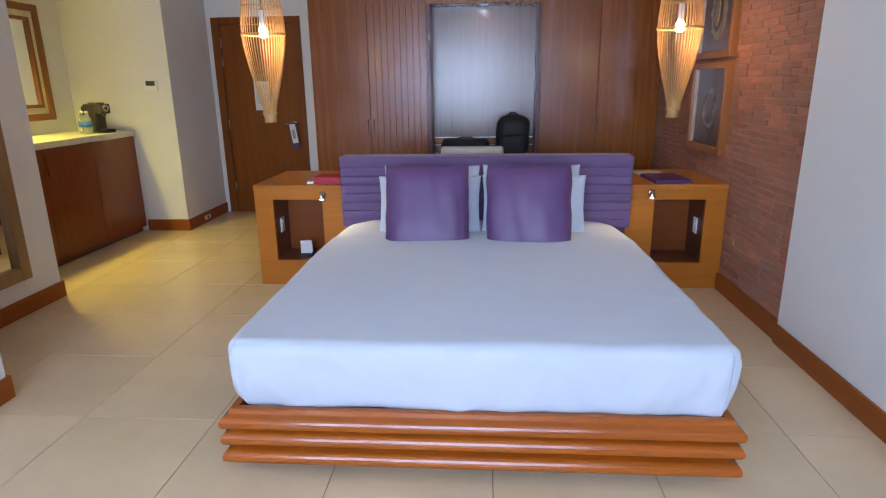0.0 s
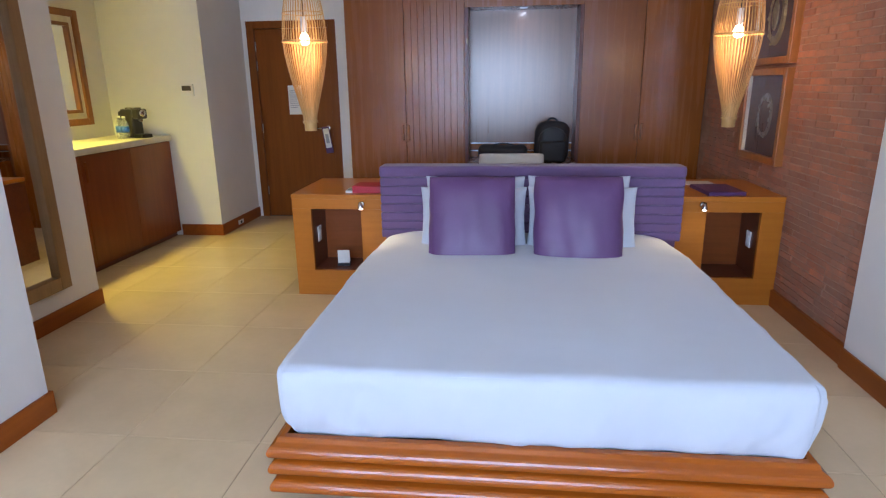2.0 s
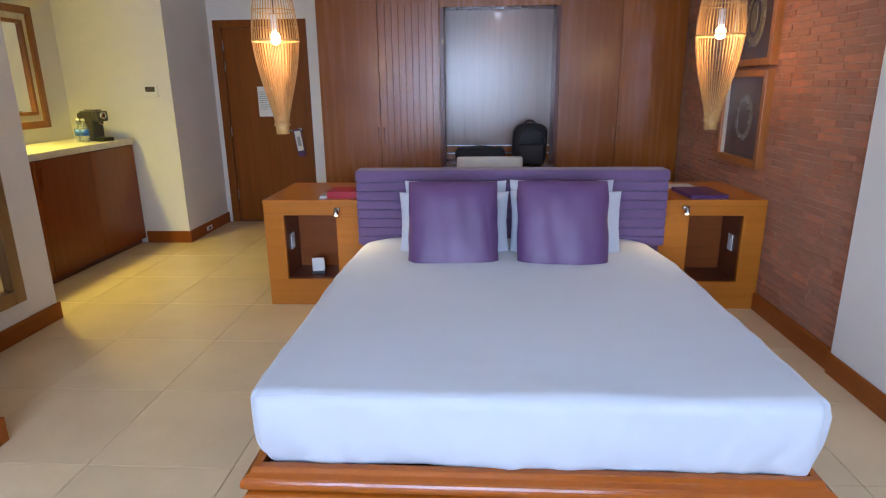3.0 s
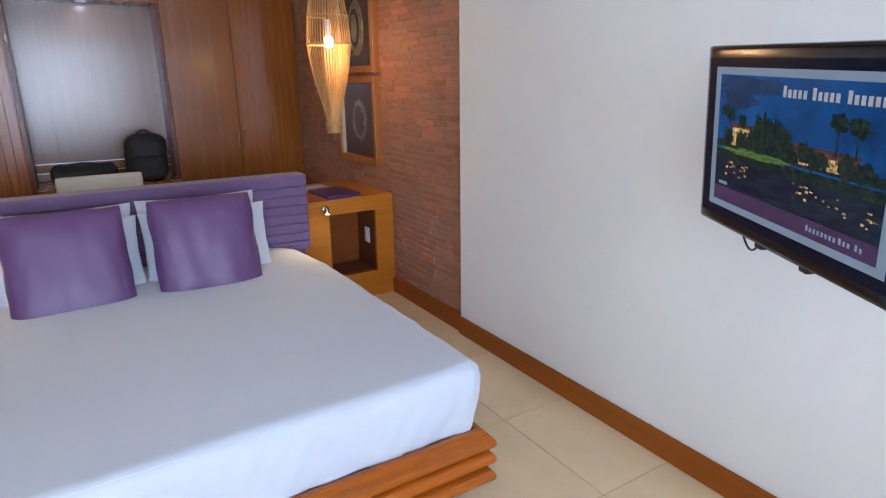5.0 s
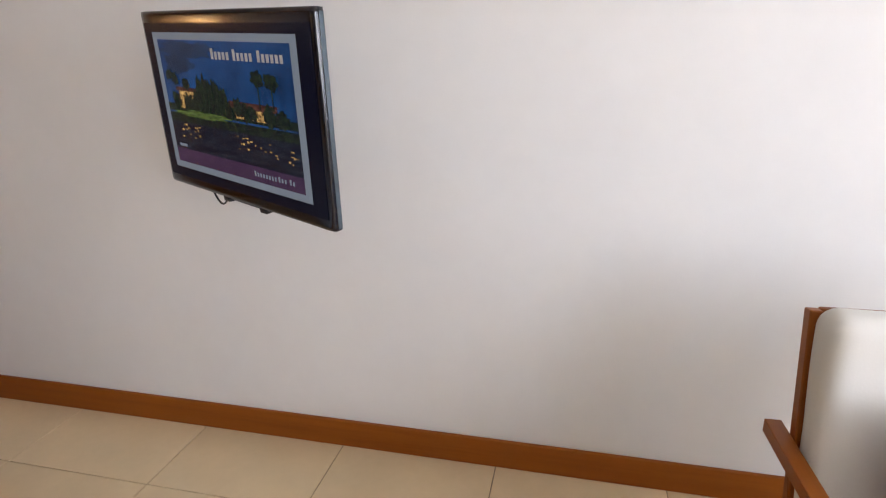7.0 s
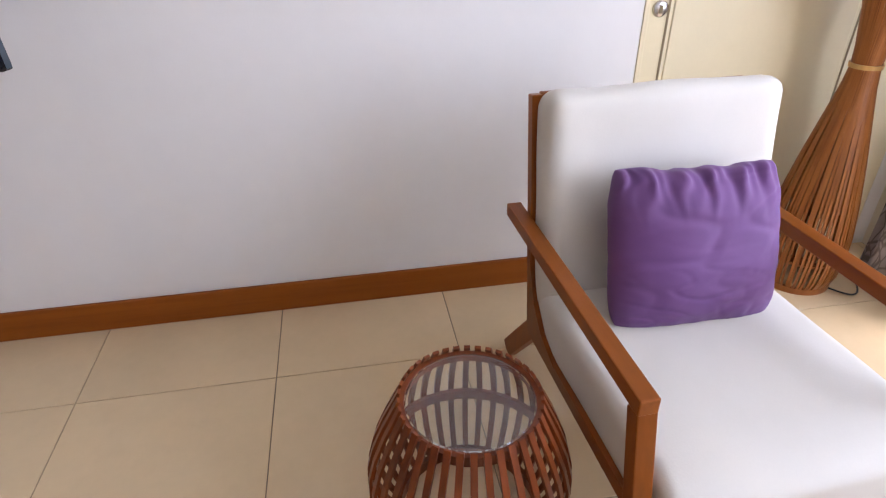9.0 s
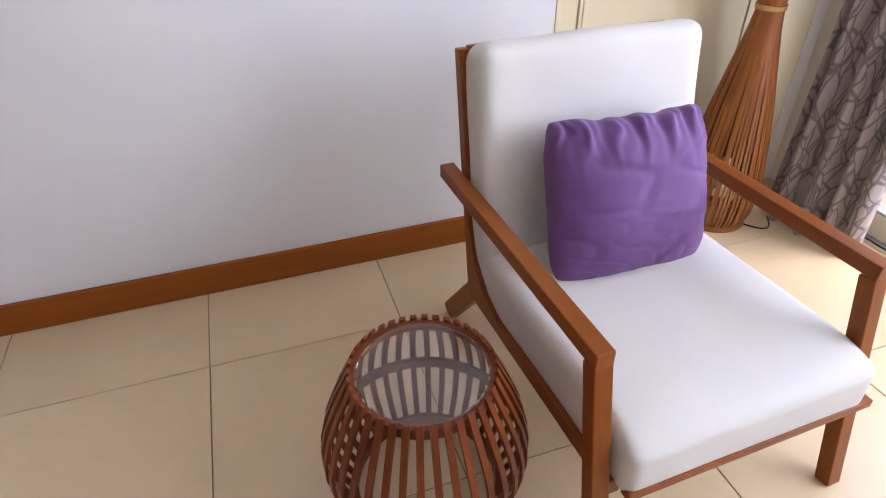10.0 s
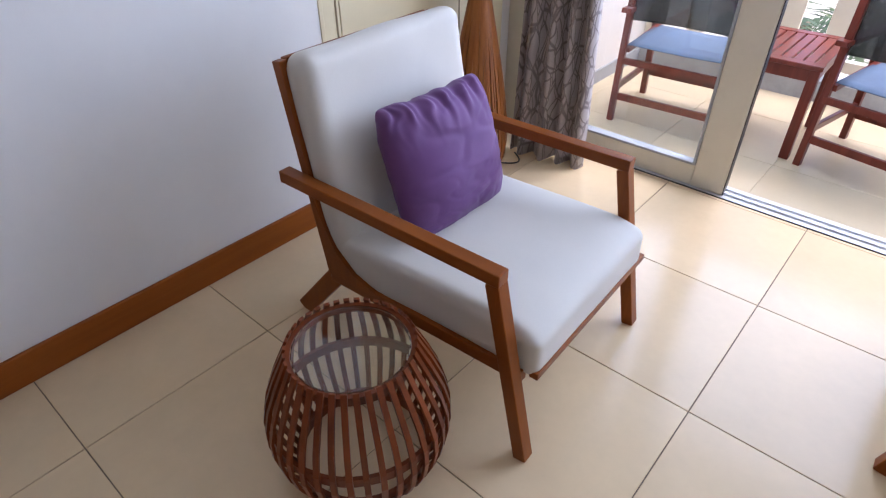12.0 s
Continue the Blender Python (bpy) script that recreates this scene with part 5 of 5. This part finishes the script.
stable = thing("terrace_table", pose(-1.085, -2.93, TERR), "low red-stained slatted wooden terrace table", "table")
for x in (-0.18, 0.18):
    for y in (-0.25, 0.25):
        part("leg", box(x - 0.024, y - 0.024, 0, x + 0.024, y + 0.024, 0.4865, 0.003), RED_WOOD, stable)
for y in (-0.256, 0.256):
    part("apron", box(-0.156, y - 0.012, 0.42, 0.20, y + 0.012, 0.485, 0.002), RED_WOOD, stable)
for x in (-0.186, 0.186):
    part("apron", box(x - 0.012, -0.226, 0.421, x + 0.012, 0.226, 0.486, 0.002), RED_WOOD, stable)
for y in (-0.268, 0.268):
    part("end_board", box(-0.215, y - 0.029, 0.487, 0.215, y + 0.029, 0.510, 0.003, 1), RED_WOOD, stable)
for k in range(8):
    x = -0.1855 + k * 0.053
    part("slat", box(x - 0.0225, -0.237, 0.488, x + 0.0225, 0.237, 0.508, 0.003, 1), RED_WOOD, stable)

railing = tagged(thing("railing", pose(0, -3.68, TERR + 0.13), "white terrace railing with wide flat boards", "railing"), kind="structure")
part("bottom_rail", box(-5.0, -0.03, 0.06, 0.05, 0.03, 0.13, 0.005), WHITE_FRAME, railing)
part("top_rail", box(-5.0, -0.04, 0.86, 0.05, 0.04, 0.93, 0.008), WHITE_FRAME, railing)
board = part("board", box(-0.065, -0.012, 0.13, 0.065, 0.012, 0.86, 0.004), WHITE_FRAME, railing)
board.location.x = -0.02
for k in range(1, 17):
    again(board, pose(-0.02 - 0.285 * k, 0, 0), railing)


def palm(x, y, z, height, seed):
    random.seed(seed)
    ob = thing("palm_tree", pose(x, y, z), "slender coconut palm with drooping green fronds", "tree", "garden palms")
    pts = [(0.25 * math.sin(k / 9) * k / 9, 0, height * k / 12) for k in range(13)]
    part("trunk", tube(pts, 0.11, 10), BARK, ob, smooth=True)
    crown = bmesh.new()
    for f in range(16):
        a, lift = 2 * math.pi * f / 16 + random.uniform(-0.2, 0.2), random.uniform(0.1, 0.9)
        L = random.uniform(1.8, 2.5)
        top = Vector(pts[-1])
        way = Vector((math.cos(a), math.sin(a), 0))
        for s in range(2, 22):
            u = s / 22
            p = top + way * L * u + Vector((0, 0, lift * L * u - 1.3 * L * u * u))
            q = Vector((-way.y, way.x, 0))
            n = 0.55 * math.sin(math.pi * min(1, u * 0.9 + 0.08))
            for side in (1, -1):
                tip = p + side * q * n + way * 0.25 + Vector((0, 0, -0.28 * n))
                base = way * 0.035
                vs = [crown.verts.new(c) for c in (p - base, p + base, tip)]
                crown.faces.new(vs)
    part("crown", crown, LEAF, ob)


palm(-0.4, -8.5, -3.5, 2.6, 3)
palm(-2.4, -10.0, -3.5, 2.9, 5)
palm(0.9, -7.2, -3.5, 2.2, 8)

# ---- brickwork: courses of thin bricks on the mortar bed ----
random.seed(21)
shapes = []
for L in (0.20, 0.225, 0.15):
    bm = box(-0.006, -L / 2, -0.0170, 0.012, L / 2, 0.0170, 0.003, 1)
    for v in bm.verts:
        v.co += 0.003 * noise.noise_vector(v.co * 20 + Vector((L * 50, 0, 0)))
    mesh = bpy.data.meshes.new("brick")
    bm.to_mesh(mesh)
    bm.free()
    mesh.materials.append(BRICK)
    shapes.append((L, mesh))
rest = bmesh.new()
NEAR_Y, HIGH = 4.30, 2.30
course, z = 0, 0.115
while z < TOP - 0.05:
    y = EDGE + 0.002 - random.uniform(0, 0.12)
    while y < NORTH - 0.7:
        L, mesh = random.choice(shapes)
        c = y + L / 2
        if y > EDGE and c + L / 2 < WARD_Y:
            jut = random.uniform(-0.003, 0.003)
            if c < NEAR_Y and z < HIGH:
                ob = new("brick", mesh)
                ob.parent, ob.matrix_basis = brick_wall, pose(FACE + jut, c, z + 0.0190, random.uniform(-0.6, 0.6), 0, 0)
            else:
                box(FACE - 0.006 + jut, y, z + 0.002, FACE + 0.012, y + L, z + 0.036, bm=rest)
        elif y <= EDGE < y + L - 0.03:
            box(FACE - 0.006, EDGE + 0.001, z + 0.002, FACE + 0.012, y + L, z + 0.036, bm=rest)
        y += L + 0.008
    z += 0.0395
far = part("brickwork", rest, BRICK.copy(), brick_wall)
tagged(far, kind="stuff")
nt = far.data.materials[0].node_tree
island = nt.nodes.new("ShaderNodeNewGeometry")
for n in [n for n in nt.nodes if n.type == "MAP_RANGE"]:
    for link in list(n.inputs["Value"].links):
        if link.from_node.type == "OBJECT_INFO":
            nt.links.new(island.outputs["Random Per Island"], n.inputs["Value"])

# ---- floor tiles ----


def tiles(parent, mat, x0, x1, y0, y1, ox, oy, top, gap=0.0017):
    """Square tiles of 0.6 m on a grid through (ox, oy), cut at the edges."""
    cut = {}
    P = 0.6
    i = math.floor((x0 - ox) / P)
    while ox + i * P < x1:
        j = math.floor((y0 - oy) / P)
        while oy + j * P < y1:
            a, b = max(x0, ox + i * P + gap), min(x1, ox + (i + 1) * P - gap)
            c, d = max(y0, oy + j * P + gap), min(y1, oy + (j + 1) * P - gap)
            if b - a > 0.01 and d - c > 0.01:
                key = (round(b - a, 3), round(d - c, 3))
                if key not in cut:
                    bm = box(-key[0] / 2, -key[1] / 2, -0.010, key[0] / 2, key[1] / 2, 0, 0.0012, 1)
                    mesh = bpy.data.meshes.new("tile")
                    bm.to_mesh(mesh)
                    bm.free()
                    mesh.materials.append(mat)
                    cut[key] = mesh
                ob = new("tile", cut[key])
                ob.parent, ob.matrix_basis = parent, pose((a + b) / 2, (c + d) / 2, top)
            j += 1
        i += 1


tiles(floor, TILE, -5.62, 0.04, SOUTH, NORTH, -0.372, 0.0, 0.0)
tiles(terrace, TERRACE_TILE, -5.0, 0.05, -3.6, SOUTH - 0.122, -0.05, -1.95, TERR, 0.0010)
